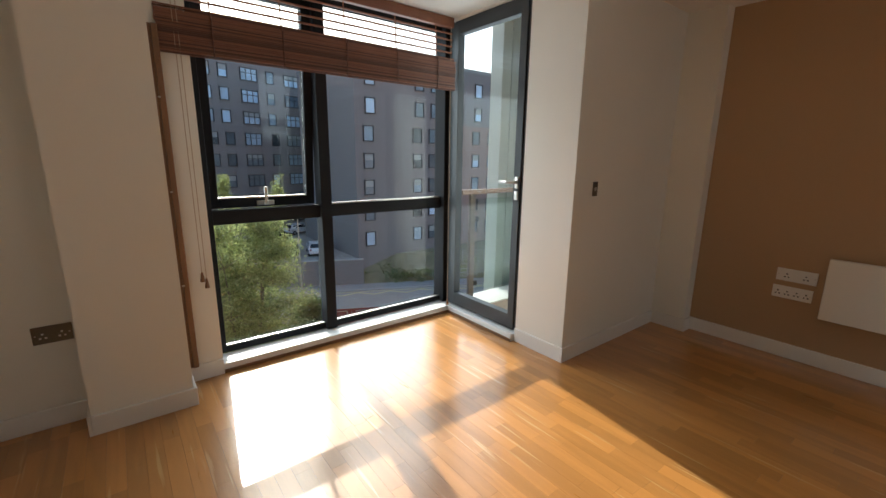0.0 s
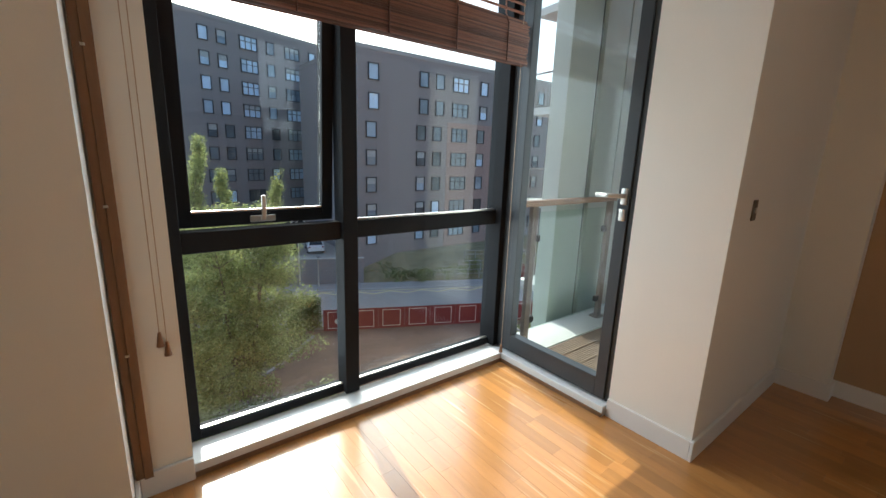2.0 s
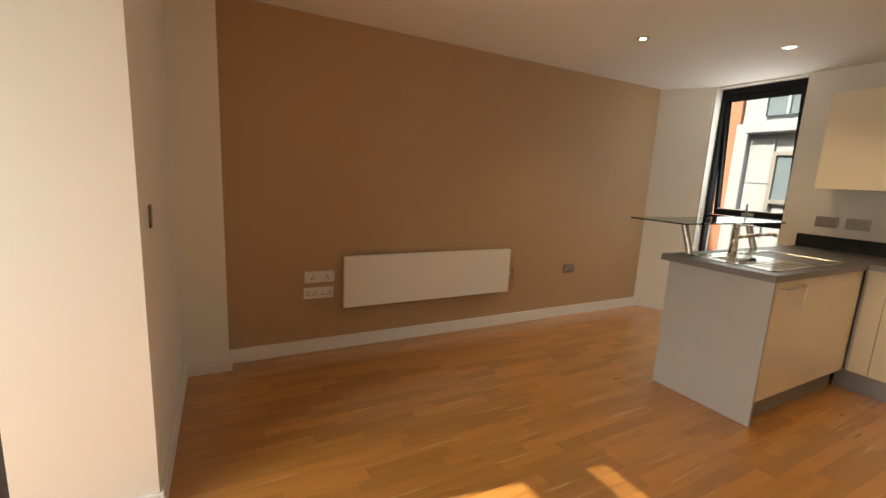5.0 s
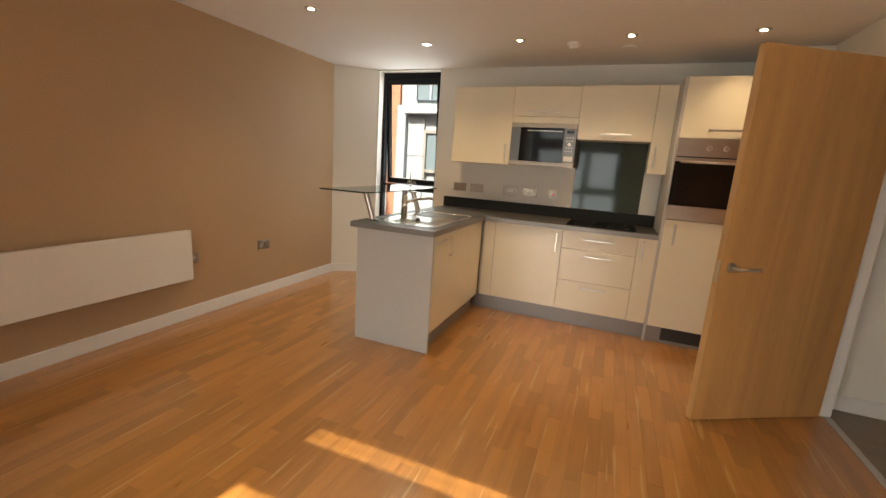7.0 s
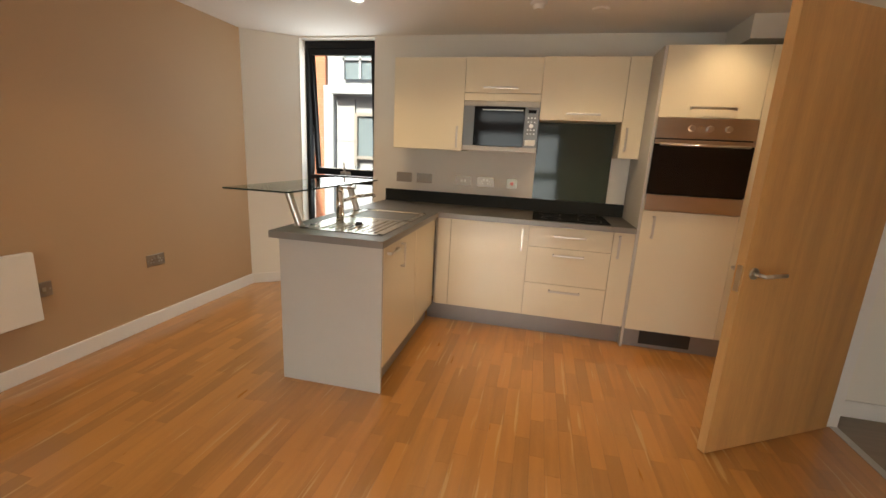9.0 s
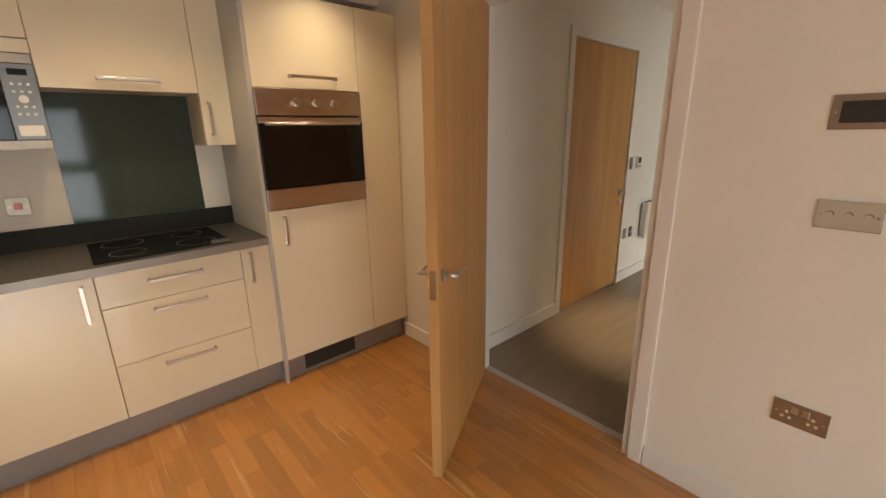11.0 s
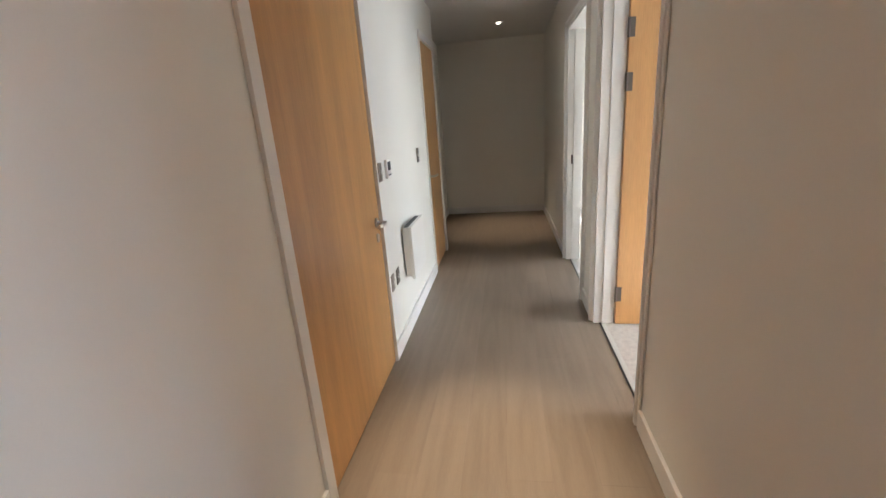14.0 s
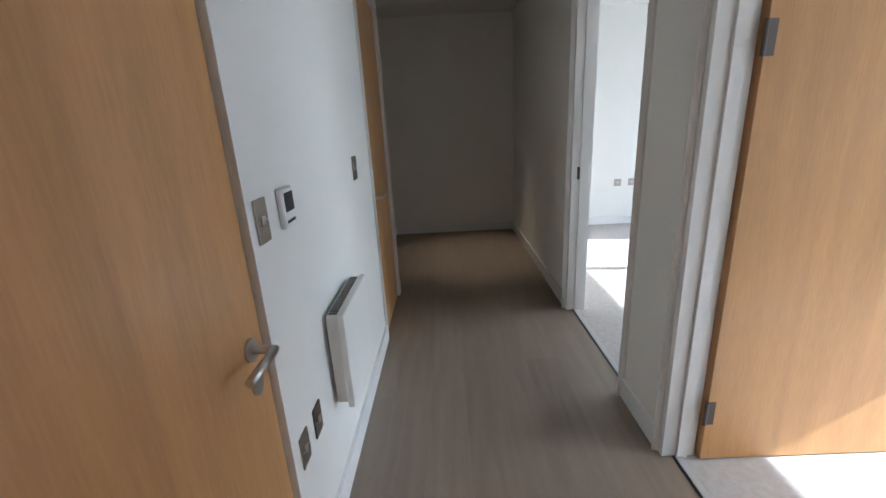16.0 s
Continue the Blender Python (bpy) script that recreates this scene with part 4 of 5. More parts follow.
th = thing("thermostat", (0, 0, 0), "white wall thermostat with a dark display", "thermostat")
part("casing", solid((-2.440, HF, 1.085, -2.362, HF + 0.018, 1.192), bevel=0.005), PLASTIC, th)
part("display", solid((-2.430, HF + 0.018, 1.130, -2.372, HF + 0.0195, 1.180)), DARK, th, "dark display")
for i in range(4):
    part("button", solid((-2.428 + i * 0.015, HF + 0.018, 1.10, -2.418 + i * 0.015, HF + 0.0195, 1.108)), DARK, th)

ht = thing("panel_heater", (0, 0, 0), "long white wall-mounted electric panel heater", "heater")
part("front_panel", solid((4.165, 0.045, 0.345, 4.205, 1.535, 0.735), bevel=0.006), HEATER, ht)
part("back_box", solid((4.205, 0.10, 0.37, 4.235, 1.48, 0.728)), PLASTIC, ht)
for y in (0.35, 1.22):
    part("bracket", solid((4.235, y - 0.02, 0.42, EX - 0.001, y + 0.02, 0.68)), PLASTIC, ht)
hh = thing("hall_heater", (0, 0, 0), "white slim panel heater on the hallway wall", "heater")
part("front_panel", solid((-2.950, -0.895, 0.385, -2.552, -0.872, 0.742), bevel=0.004), HEATER, hh)
part("back_box", solid((-2.935, -0.934, 0.40, -2.565, -0.895, 0.737)), HEATER, hh)
for x in (-2.85, -2.62):
    part("bracket", solid((x - 0.015, HALL_L + 0.001, 0.45, x + 0.015, -0.934, 0.70)), PLASTIC, hh)
for i in range(18):
    x = -2.930 + i * 0.0200
    part("grille_slot", solid((x, -0.93, 0.737, x + 0.014, -0.90, 0.7385)), DARK, hh)


def downlight(x, y, z, watts, spread=115, lit=True):
    o = thing("downlight", (0, 0, 0), "small round recessed ceiling spotlight, lit" if lit else "small round recessed ceiling spotlight, off", "ceiling light", "recessed ceiling spotlights")
    bm = bmesh.new()
    rod(bm, (0, 0, -0.006), (0, 0, -0.0005), 0.043, 0.046, 32)
    part("bezel", bm, CHROME, o, "brushed metal ring")
    bm = bmesh.new()
    rod(bm, (0, 0, -0.0085), (0, 0, -0.0062), 0.021, None, 24)
    part("bulb", bm, LAMP_GLOW if lit else PLASTIC, o, "glowing lamp face")
    o.matrix_world = pose(x, y, z)
    if lit:
        data = bpy.data.lights.new("downlight_beam", "SPOT")
        data.energy, data.spot_size, data.spot_blend, data.color, data.shadow_soft_size = watts, radians(spread), 1.0, (1.0, 0.74, 0.46), 0.03
        b = new("downlight_beam", data)
        b.matrix_world = pose(x, y, z - 0.02)
    return o


for x, watts in ((0.472, 5.5), (1.264, 8.5), (2.071, 8.5), (2.876, 8.5)):
    downlight(x, -1.23, CZ, watts)
downlight(3.34, -0.31, CZ, 8.5)
downlight(-1.33, -0.36, HZ, 42, 39)
downlight(-5.43, -0.30, HZ, 17, 46)
sm = thing("smoke_alarm", (0, 0, 0), "white round ceiling smoke alarm", "smoke alarm")
bm = bmesh.new()
rod(bm, (1.67, -1.37, CZ - 0.022), (1.67, -1.37, CZ - 0.0005), 0.050, 0.055, 32)
part("base", bm, PLASTIC, sm)
bm = bmesh.new()
rod(bm, (1.67, -1.37, CZ - 0.045), (1.67, -1.37, CZ - 0.022), 0.03, 0.042, 32)
part("chamber", bm, PLASTIC, sm)
bm = bmesh.new()
rod(bm, (1.267, -1.526, CZ - 0.012), (1.267, -1.526, CZ - 0.0005), 0.05, 0.058, 32)
tagged(part("ceiling_vent", bm, PLASTIC), "white round ceiling vent disc", "vent")

# ---- bamboo blind, cords, batten ----
bl = thing("bamboo_blind", (0, 0, 0), "brown bamboo roll-up blind, mostly drawn up", "blind")
part("head_rail", solid((1.02, 3.70, 2.275, 2.915, 3.745, 2.345), bevel=0.004), BAMBOO, bl, "dark timber head rail")
random.seed(4)
for i in range(5):
    z = 2.235 - i * 0.045
    part("slat", solid((1.02, 3.716 + random.uniform(-0.002, 0.002), z - 0.005, 2.91, 3.724, z + 0.005)), BAMBOO, bl)
bm = bmesh.new()
for y, top, count in ((3.690, 2.03, 24), (3.706, 2.055, 26), (3.722, 2.04, 25), (3.738, 2.06, 26)):
    for k in range(count):
        z = top - k * 0.0088 + random.uniform(-0.001, 0.001)
        yy = y + 0.006 * math.sin(k * 0.5) + random.uniform(-0.001, 0.001)
        box(bm, 1.0 + random.uniform(-0.006, 0.004), yy - 0.002, z - 0.0036, 2.925 + random.uniform(-0.008, 0.006), yy + 0.002, z + 0.0036)
part("rolled_slats", bm, BAMBOO, bl, "folded-up bundle of bamboo slats")
for x in (1.25, 1.62, 2.02, 2.40, 2.75):
    bm = bmesh.new()
    bar_path(bm, [(x, 3.714, 2.28), (x, 3.705, 2.07), (x, 3.679, 2.02), (x, 3.679, 1.83)], 0.004, 8)
    part("binding_cord", bm, BAMBOO, bl)
for x, y, ends in ((1.075, 3.69, (0.66, 0.62)), (2.885, 3.70, (0.13,))):
    for k, e in enumerate(ends):
        bm = bmesh.new()
        rod(bm, (x + k * 0.02, y, e), (x + k * 0.02, y, 2.28), 0.0018, None, 6)
        c = part("pull_cord", bm, CORD, bl, "thin pull cord")
        bm = bmesh.new()
        rod(bm, (x + k * 0.02, y, e - 0.055), (x + k * 0.02, y, e), 0.013, 0.005, 14)
        part("acorn_pull", bm, TIMBER, c, "wooden acorn pull")
bt = thing("timber_batten", (0, 0, 0), "narrow brown timber batten fixed beside the pillar", "batten")
part("batten", solid((0.950, 3.678, 0.10, 0.976, 3.7115, 1.95), bevel=0.002), TIMBER, bt)
part("batten_lip", solid((0.976, 3.668, 0.10, 1.004, 3.7115, 1.95), bevel=0.002), TIMBER, bt, "paler outer strip")
for z in (0.6, 1.12, 1.6):
    part("clip", solid((0.970, 3.664, z, 0.982, 3.668, z + 0.008)), CHROME, bt, "small metal clip")


# ---- balcony ----
DECK = mat("grey_brown_decking", (0.20, 0.155, 0.12), 0.75, vary=0.2, scale=8, fine=70, bump=0.4, stretch=(0.7, 8, 1))
PALE_STEEL = mat("pale_grey_painted_steel", (0.55, 0.58, 0.57), 0.5, vary=0.06, scale=3, bump=0.05)
POST = mat("dull_bronze_metal", (0.22, 0.19, 0.17), 0.45, 0.5, vary=0.1, scale=6)
CLAD = mat("pale_green_grey_cladding", (0.46, 0.51, 0.49), 0.5, vary=0.06, scale=2, bump=0.05)
structure("balcony_slab", solid((3.062, 2.967, -0.25, 6.3, 4.02, -0.04)), PALE_STEEL, "pale grey balcony slab", "balcony")
dk = thing("balcony_decking", (0, 0, 0), "weathered grey-brown grooved balcony decking", "decking", kind="structure")
for i in range(5):
    y = 2.985 + i * 0.138
    bm = bmesh.new()
    box(bm, 3.07, y, -0.04, 6.2, y + 0.130, -0.012)
    for k in range(7):
        box(bm, 3.07, y + 0.004 + k * 0.018, -0.0125, 6.2, y + 0.015 + k * 0.018, -0.006)
    part("board", bm, DECK, dk)
part("edge_plate", solid((3.065, 3.68, -0.04, 6.2, 3.98, -0.008)), PALE_STEEL, dk, "pale metal edge plate")
rl = thing("balcony_railing", (0, 0, 0), "balcony railing with green glass panel and bronze handrail", "railing")
HANDRAIL = mat("brown_bronze_handrail", (0.30, 0.205, 0.155), 0.45, 0.2, vary=0.12, scale=9, fine=80, bump=0.05)
part("handrail", solid((3.12, 3.80, 1.000, 4.26, 3.85, 1.042), bevel=0.006), HANDRAIL, rl)
for x in (3.235, 4.185):
    p = part("post", solid((x, 3.815, -0.008, x + 0.055, 3.85, 1.000), bevel=0.003), POST, rl)
    part("foot_plate", solid((x - 0.03, 3.79, -0.008, x + 0.08, 3.875, 0.004), bevel=0.002), POST, p)
    for z in (0.14, 0.745):
        part("glass_clamp", solid((x + 0.055 if x < 4 else x - 0.045, 3.815, z, x + 0.10 if x < 4 else x, 3.85, z + 0.05), bevel=0.006), DARK, p)
gp = part("glass_panel", solid((3.325, 3.827, 0.08, 4.16, 3.837, 0.955)), GREEN_GLASS, rl, "green-tinted glass panel")
gp.visible_shadow = False
sc = thing("cladding_screen", (0, 0, 0), "tall pale grey-green metal cladding screen beside the balcony", "cladding", kind="structure")
for x0, x1, d in ((3.80, 3.92, 0.05), (3.98, 4.24, 0.0), (4.28, 4.62, 0.02), (4.67, 5.10, 0.0)):
    part("panel", solid((x0, 4.10 - d, -6.0, x1, 4.16 + d, 6.0), bevel=0.004), CLAD, sc)
part("post", solid((3.925, 4.12, -6, 4.75, 4.14, 6)), DARK, sc, "dark joint strip")
part("bronze_post", solid((5.12, 3.95, -6.0, 5.36, 4.16, 6.0), bevel=0.004), POST, sc, "bronze corner post")
FACADE = mat("white_render_panels", (0.46, 0.50, 0.54), 0.7, vary=0.05, scale=0.6, bump=0.05)
wf = thing("white_wing", (0, 0, 0), "white panelled wing of the neighbouring block", "building")
for i in range(10):
    z = -12.2 + i * 2.2
    part("panel", solid((9.0, 1.0, z + 0.02, 9.3, 6.8, z + 2.18)), FACADE, wf)
part("backing_wall", solid((9.05, 1.0, -12.2, 12.0, 6.7, 9.8)), PLINTH, wf, "grey wall behind the panels")
part("balcony_edge", solid((8.4, 1.0, 2.2, 9.0, 6.6, 2.5)), PALE_STEEL, wf, "pale balcony edge")

OWN = mat("own_block_render", (0.45, 0.43, 0.40), 0.8, vary=0.06, scale=0.5)
# Unseen mass added above the flat to keep sun off the kitchen-side building.
structure("upper_shade_mass", solid((-10.0, -2.35, 2.62, 4.45, 3.93, 11.5)), OWN, "plain unseen mass above the flat, added as a sun shade", "building")
structure("lower_storeys", solid((-10.0, -2.35, -12.2, 4.45, 3.93, -0.27)), OWN, "plain rendered lower storeys of the block", "building")

# ---- outside ----
GZ = -12.2
ASPHALT = mat("asphalt", (0.38, 0.362, 0.325), 0.85, vary=0.15, scale=0.4, fine=30, bump=0.3)
SOIL = mat("rough_brown_ground", (0.24, 0.168, 0.115), 0.95, vary=0.4, scale=0.35, fine=6, bump=1.0)
PAVE = mat("pale_paving", (0.36, 0.35, 0.33), 0.85, vary=0.12, scale=0.5, fine=12, bump=0.2)
LINE = mat("worn_road_paint", (0.68, 0.60, 0.34), 0.8, vary=0.3, scale=3)
WHITE_LINE = mat("white_road_paint", (0.65, 0.65, 0.62), 0.8, vary=0.2, scale=3)
RED_BOARD = mat("dark_red_hoarding", (0.19, 0.032, 0.034), 0.5, vary=0.15, scale=0.6)
DARK_BRICK = brick_mat("dark_grey_brick", (0.242, 0.230, 0.232), (0.272, 0.254, 0.254), (0.295, 0.282, 0.280), 3.0)
BROWN_BRICK = brick_mat("red_brown_brick", (0.31, 0.225, 0.205), (0.34, 0.245, 0.22), (0.34, 0.29, 0.27), 3.0)
# Darker pane colour: the weaker reflection on lower storeys is put into it.
WIN_DIM = mat("far_window_dim_glass", (0.17, 0.20, 0.22), 0.08, vary=0.6, scale=0.4, bump=0, pick="object")
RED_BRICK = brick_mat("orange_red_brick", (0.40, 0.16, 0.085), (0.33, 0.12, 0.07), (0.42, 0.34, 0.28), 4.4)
# Pale blue pane colour with the sky's reflection painted in.
WIN_SKY = mat("far_window_sky_glass", (0.42, 0.54, 0.66), 0.08, vary=0.55, scale=0.4, bump=0, pick="object")
WIN_FRAME = mat("far_window_frame", (0.045, 0.045, 0.05), 0.5)
BLINDS = mat("far_window_blind", (0.40, 0.43, 0.44), 0.6, vary=0.1)
CONCRETE = mat("grey_concrete", (0.45, 0.44, 0.41), 0.85, vary=0.12, scale=0.8)
HEDGE = mat("hedge_leaves", (0.19, 0.22, 0.09), 0.7, vary=0.4, scale=4, pick="island", bump=0.3)
LEAF = mat("birch_leaves", (0.29, 0.32, 0.16), 0.6, vary=0.55, scale=2, pick="island", bump=0.2)
for leafy in (LEAF, HEDGE):
    n, l = leafy.node_tree.nodes, leafy.node_tree.links
    tl, mx = n.new("ShaderNodeBsdfTranslucent"), n.new("ShaderNodeMixShader")
    tl.inputs[0].default_value = (0.46, 0.52, 0.20, 1)
    mx.inputs[0].default_value = 0.45
    l.new(n["Principled BSDF"].outputs[0], mx.inputs[1])
    l.new(tl.outputs[0], mx.inputs[2])
    l.new(mx.outputs[0], n["Material Output"].inputs["Surface"])
BARK = mat("grey_bark", (0.20, 0.17, 0.14), 0.9, vary=0.3, scale=6, fine=40, bump=0.8)
structure("ground", solid((-1500, -1500, GZ - 1, 1500, 1500, GZ)), SOIL, "rough brown bare ground round the block", "ground")

RD = Vector((0.905, -0.425, 0)).normalized()   # way of the road
RN = Vector((0.425, 0.905, 0)).normalized()


def strip(name, along0, along1, across0, across1, z0, z1, material, label, category):
    bm = bmesh.new()
    box(bm, along0, across0, z0, along1, across1, z1)
    o = structure(name, bm, material, label, category)
    o.matrix_world = Matrix(((RD.x, RN.x, 0, 0), (RD.y, RN.y, 0, 0), (0, 0, 1, 0), (0, 0, 0, 1)))
    return o


TZ = -9.7
strip("road", -120, 160, 35.4, 43.0, GZ, GZ + 0.02, ASPHALT, "grey asphalt street", "road")
strip("pavement", -120, 160, 43.0, 44.9, GZ, GZ + 0.13, PAVE, "pale paved footway with a kerb", "pavement")
strip("pavement", -120, 160, 33.6, 35.4, GZ, GZ + 0.13, PAVE, "pale paved footway behind the hoarding", "pavement")
strip("kerb", -120, 160, 42.82, 42.995, GZ, GZ + 0.14, CONCRETE, "pale concrete kerb along the street", "kerb")
strip("edge_line", -120, 160, 42.45, 42.58, GZ + 0.02, GZ + 0.026, LINE, "worn yellow line along the kerb", "road marking")
strip("car_park", -70, 1.5, 45.3, 120, GZ, TZ, ASPHALT, "dark asphalt car park on raised ground", "car park")
strip("retaining_wall", -70, 1.5, 44.95, 45.3, GZ, TZ + 0.25, DARK_BRICK, "dark brick retaining wall along the car park", "wall")
strip("wall_coping", -70, 1.5, 44.9, 45.35, TZ + 0.25, TZ + 0.33, CONCRETE, "pale concrete coping on the retaining wall", "coping")
bm = bmesh.new()
for a in range(24):
    for f in ((0, 1), (1, 2)):
        q = []
        for i, j in ((a, f[0]), (a + 1, f[0]), (a + 1, f[1]), (a, f[1])):
            al, (ac, z) = 1.5 + i * 4.0, ((44.9, GZ + 0.05), (48.5, TZ), (90.0, TZ + 0.1))[j]
            p = RD * al + RN * ac
            q.append(bm.verts.new((p.x, p.y, z)))
        bm.faces.new(q)
BANK = mat("grassy_bank", (0.25, 0.225, 0.13), 0.9, vary=0.4, scale=0.8, fine=14, bump=0.8)
structure("bank", bm, BANK, "grassy planted bank in front of the apartment block", "bank")
for k in range(9):
    for a0, c0 in ((-6.5, 46.2), (-9.0, 52.0)):
        strip("parking_line", a0 - k * 2.6, a0 - k * 2.6 + 0.1, c0, c0 + 4.6, TZ, TZ + 0.006, WHITE_LINE, "white parking bay line", "road marking")
zig = thing("zigzag_marking", (0, 0, 0), "worn yellow zigzag line along the road edge", "road marking", kind="structure")
for i in range(24):
    a0, a1 = -12 + i * 1.6, -12 + (i + 1) * 1.6
    c0, c1 = (41.5, 42.3) if i % 2 else (42.3, 41.5)
    bm = bmesh.new()
    v = [bm.verts.new(RD * a + RN * (c + d) + Vector((0, 0, GZ + 0.027))) for a, c, d in ((a0, c0, -0.14), (a1, c1, -0.14), (a1, c1, 0.14), (a0, c0, 0.14))]
    bm.faces.new(v)
    part("stroke", bm, LINE, zig)


def hoarding(a0, count, across, w, h, every):
    """A row of dark red site hoarding boards with white-outlined squares."""
    for i in range(count):
        a = a0 + i * w
        o = thing("hoarding_board", (0, 0, 0), "dark red site hoarding board with a white outlined square", "hoarding", "red hoarding boards")
        part("board", solid((0.01, 0, 0, w - 0.01, 0.06, h)), RED_BOARD, o)
        s, e, t = 0.16 * w, h - 0.15, 0.045
        x0, x1, z0, z1 = s, w - s, 0.18, e
        part("white_outline", solid((x0, -0.012, z0, x1, -0.002, z0 + t), (x0, -0.012, z1 - t, x1, -0.002, z1), (x0, -0.012, z0 + t, x0 + t, -0.002, z1 - t), (x1 - t, -0.012, z0 + t, x1, -0.002, z1 - t)), WHITE_LINE, o, "white painted outline")
        if i == 0:
            bm = bmesh.new()
            rod(bm, (w / 2, -0.012, 0.75), (w / 2, -0.002, 0.75), 0.2, None, 24)
            part("white_mark", bm, WHITE_LINE, o, "small white mark")
        p = RD * a + RN * across
        o.matrix_world = Matrix.Translation((p.x, p.y, GZ)) @ Matrix.Rotation(math.atan2(RD.y, RD.x), 4, "Z")


hoarding(-1.95, 14, 33.25, 2.08, 1.7, 1)
hoarding(16.0, 8, 44.7, 2.2, 1.8, 1)


# apartment blocks
def far_window(name, parent, w, h, x, z, m, lights=1, blind=False):
    fr = 0.08
    spec = [(x - w / 2, -0.16, z - h / 2, x - w / 2 + fr, 0.02, z + h / 2), (x + w / 2 - fr, -0.16, z - h / 2, x + w / 2, 0.02, z + h / 2), (x - w / 2, -0.16, z + h / 2 - fr, x + w / 2, 0.02, z + h / 2), (x - w / 2, -0.16, z - h / 2, x + w / 2, 0.02, z - h / 2 + fr)]
    for k in range(1, lights):
        c = x - w / 2 + w * k / lights
        spec.append((c - 0.04, -0.10, z - h / 2 + fr, c + 0.04, 0.0, z + h / 2 - fr))
    if lights > 1:
        spec.append((x - w / 2 + fr, -0.10, z + 0.15, x + w / 2 - fr, 0.0, z + 0.22))
    o = part(name, solid(*spec), WIN_FRAME, parent)
    o.matrix_world = m
    # Below the top rows most panes take the glass with the duller painted reflection.
    part("window_pane", solid((x - w / 2 + fr, -0.05, z - h / 2 + fr, x + w / 2 - fr, -0.01, z + h / 2 - fr)), WIN_DIM if z < 5.5 and random.random() < 0.6 else WIN_SKY, o)
    if blind:
        part("window_blind", solid((x - w / 2 + fr, -0.058, z + h * 0.05, x + w / 2 - fr, -0.051, z + h / 2 - fr)), BLINDS, o)
    return o


def block(name, x, y, turn, length, depth, top, cols, rows, label, parapet=0.4):
    """A flat-roofed block; its front runs along +x from its origin, and looks to -y. cols: (place, wide)."""
    o = thing(name, (0, 0, 0), label, "apartment building")
    m = pose(x, y, 0, 0, 0, turn)
    wl = part("wall", solid((0, 0, GZ, length, depth, top)), DARK_BRICK, o, "dark grey brick walls")
    rf = part("roof", solid((-0.05, -0.06, top, length + 0.05, depth, top + parapet)), PLINTH, o, "flat roof with a grey coping")
    wl.matrix_world = m
    rf.matrix_world = m
    for z in rows:
        for k, (c, wide) in enumerate(cols):
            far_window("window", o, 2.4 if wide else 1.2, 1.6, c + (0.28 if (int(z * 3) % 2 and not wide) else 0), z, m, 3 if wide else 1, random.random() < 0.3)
    return o


random.seed(11)
rows_r = [9.2 - 2.8 * i for i in range(7)]
rows_l = [14.3 - 2.75 * i for i in range(9)]
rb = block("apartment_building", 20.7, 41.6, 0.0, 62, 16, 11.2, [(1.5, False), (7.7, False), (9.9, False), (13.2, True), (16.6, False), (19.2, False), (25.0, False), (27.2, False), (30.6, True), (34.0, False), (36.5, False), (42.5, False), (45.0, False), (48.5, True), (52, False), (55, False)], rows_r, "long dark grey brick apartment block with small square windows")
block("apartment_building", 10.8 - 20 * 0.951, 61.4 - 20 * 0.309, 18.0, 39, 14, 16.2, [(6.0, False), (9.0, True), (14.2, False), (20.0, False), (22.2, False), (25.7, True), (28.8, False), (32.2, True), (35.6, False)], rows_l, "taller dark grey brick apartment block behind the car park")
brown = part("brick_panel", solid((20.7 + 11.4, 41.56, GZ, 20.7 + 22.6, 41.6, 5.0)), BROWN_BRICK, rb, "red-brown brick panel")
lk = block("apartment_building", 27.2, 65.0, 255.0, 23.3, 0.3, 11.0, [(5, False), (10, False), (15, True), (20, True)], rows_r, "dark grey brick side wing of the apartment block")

# brick neighbour with balconies
bn = thing("brick_building", (0, 0, 0), "orange-red brick apartment building with steel balconies", "apartment building")
bx = pose(12.6, 10.75, 0, 0, 0, -8)
part("wall", solid((0, -6, GZ, 14, 0, 14)), RED_BRICK, bn, "orange-red brick wall").matrix_world = bx
for z in (-9.2, -6.2, -3.2, -0.3, 2.7, 5.7):
    b = part("balcony", solid((-0.5, -1.0, z, 1.6, 1.0, z + 0.22)), PALE_STEEL, bn, "steel balcony")
    b.matrix_world = bx
    part("balcony_glass", solid((-0.48, 0.96, z + 0.22, 1.58, 0.98, z + 1.25), (-0.48, -0.98, z + 0.22, -0.46, 0.96, z + 1.25)), GLASS, b).visible_shadow = False
    part("balcony_rail", solid((-0.5, -1.0, z + 1.25, -0.44, 1.0, z + 1.30)), PLINTH, b)

# view from the kitchen window
CLADDING = mat("blue_grey_metal_cladding", (0.30, 0.335, 0.375), 0.6, vary=0.05, scale=0.6, bump=0.05)
DULL_GLASS = mat("blue_tinted_glazing", (0.15, 0.20, 0.235), 0.15, vary=0.1, scale=0.5, bump=0)
kb = thing("brick_building", (0, 0, 0), "orange-red brick and pale panelled building behind the kitchen", "apartment building")
part("brick_wall", solid((6.76, -8.6, GZ, 13, -8.0, 14)), RED_BRICK, kb, "orange-red brick wall")
part("render_wall", solid((-6, -8.5, GZ, 6.76, -8.1, 14)), CLADDING, kb, "pale wall behind the panels")
for i in range(4):
    for j in range(6):
        x0, z0 = 6.5 - (i + 1) * 1.35, -3.55 + j * 0.98
        if not (i == 0 and j in (4, 5)):
            part("panel", solid((x0 + 0.008, -8.1, z0 + 0.008, x0 + 1.342, -8.03, z0 + 0.972)), CLADDING, kb, "pale grey panel")
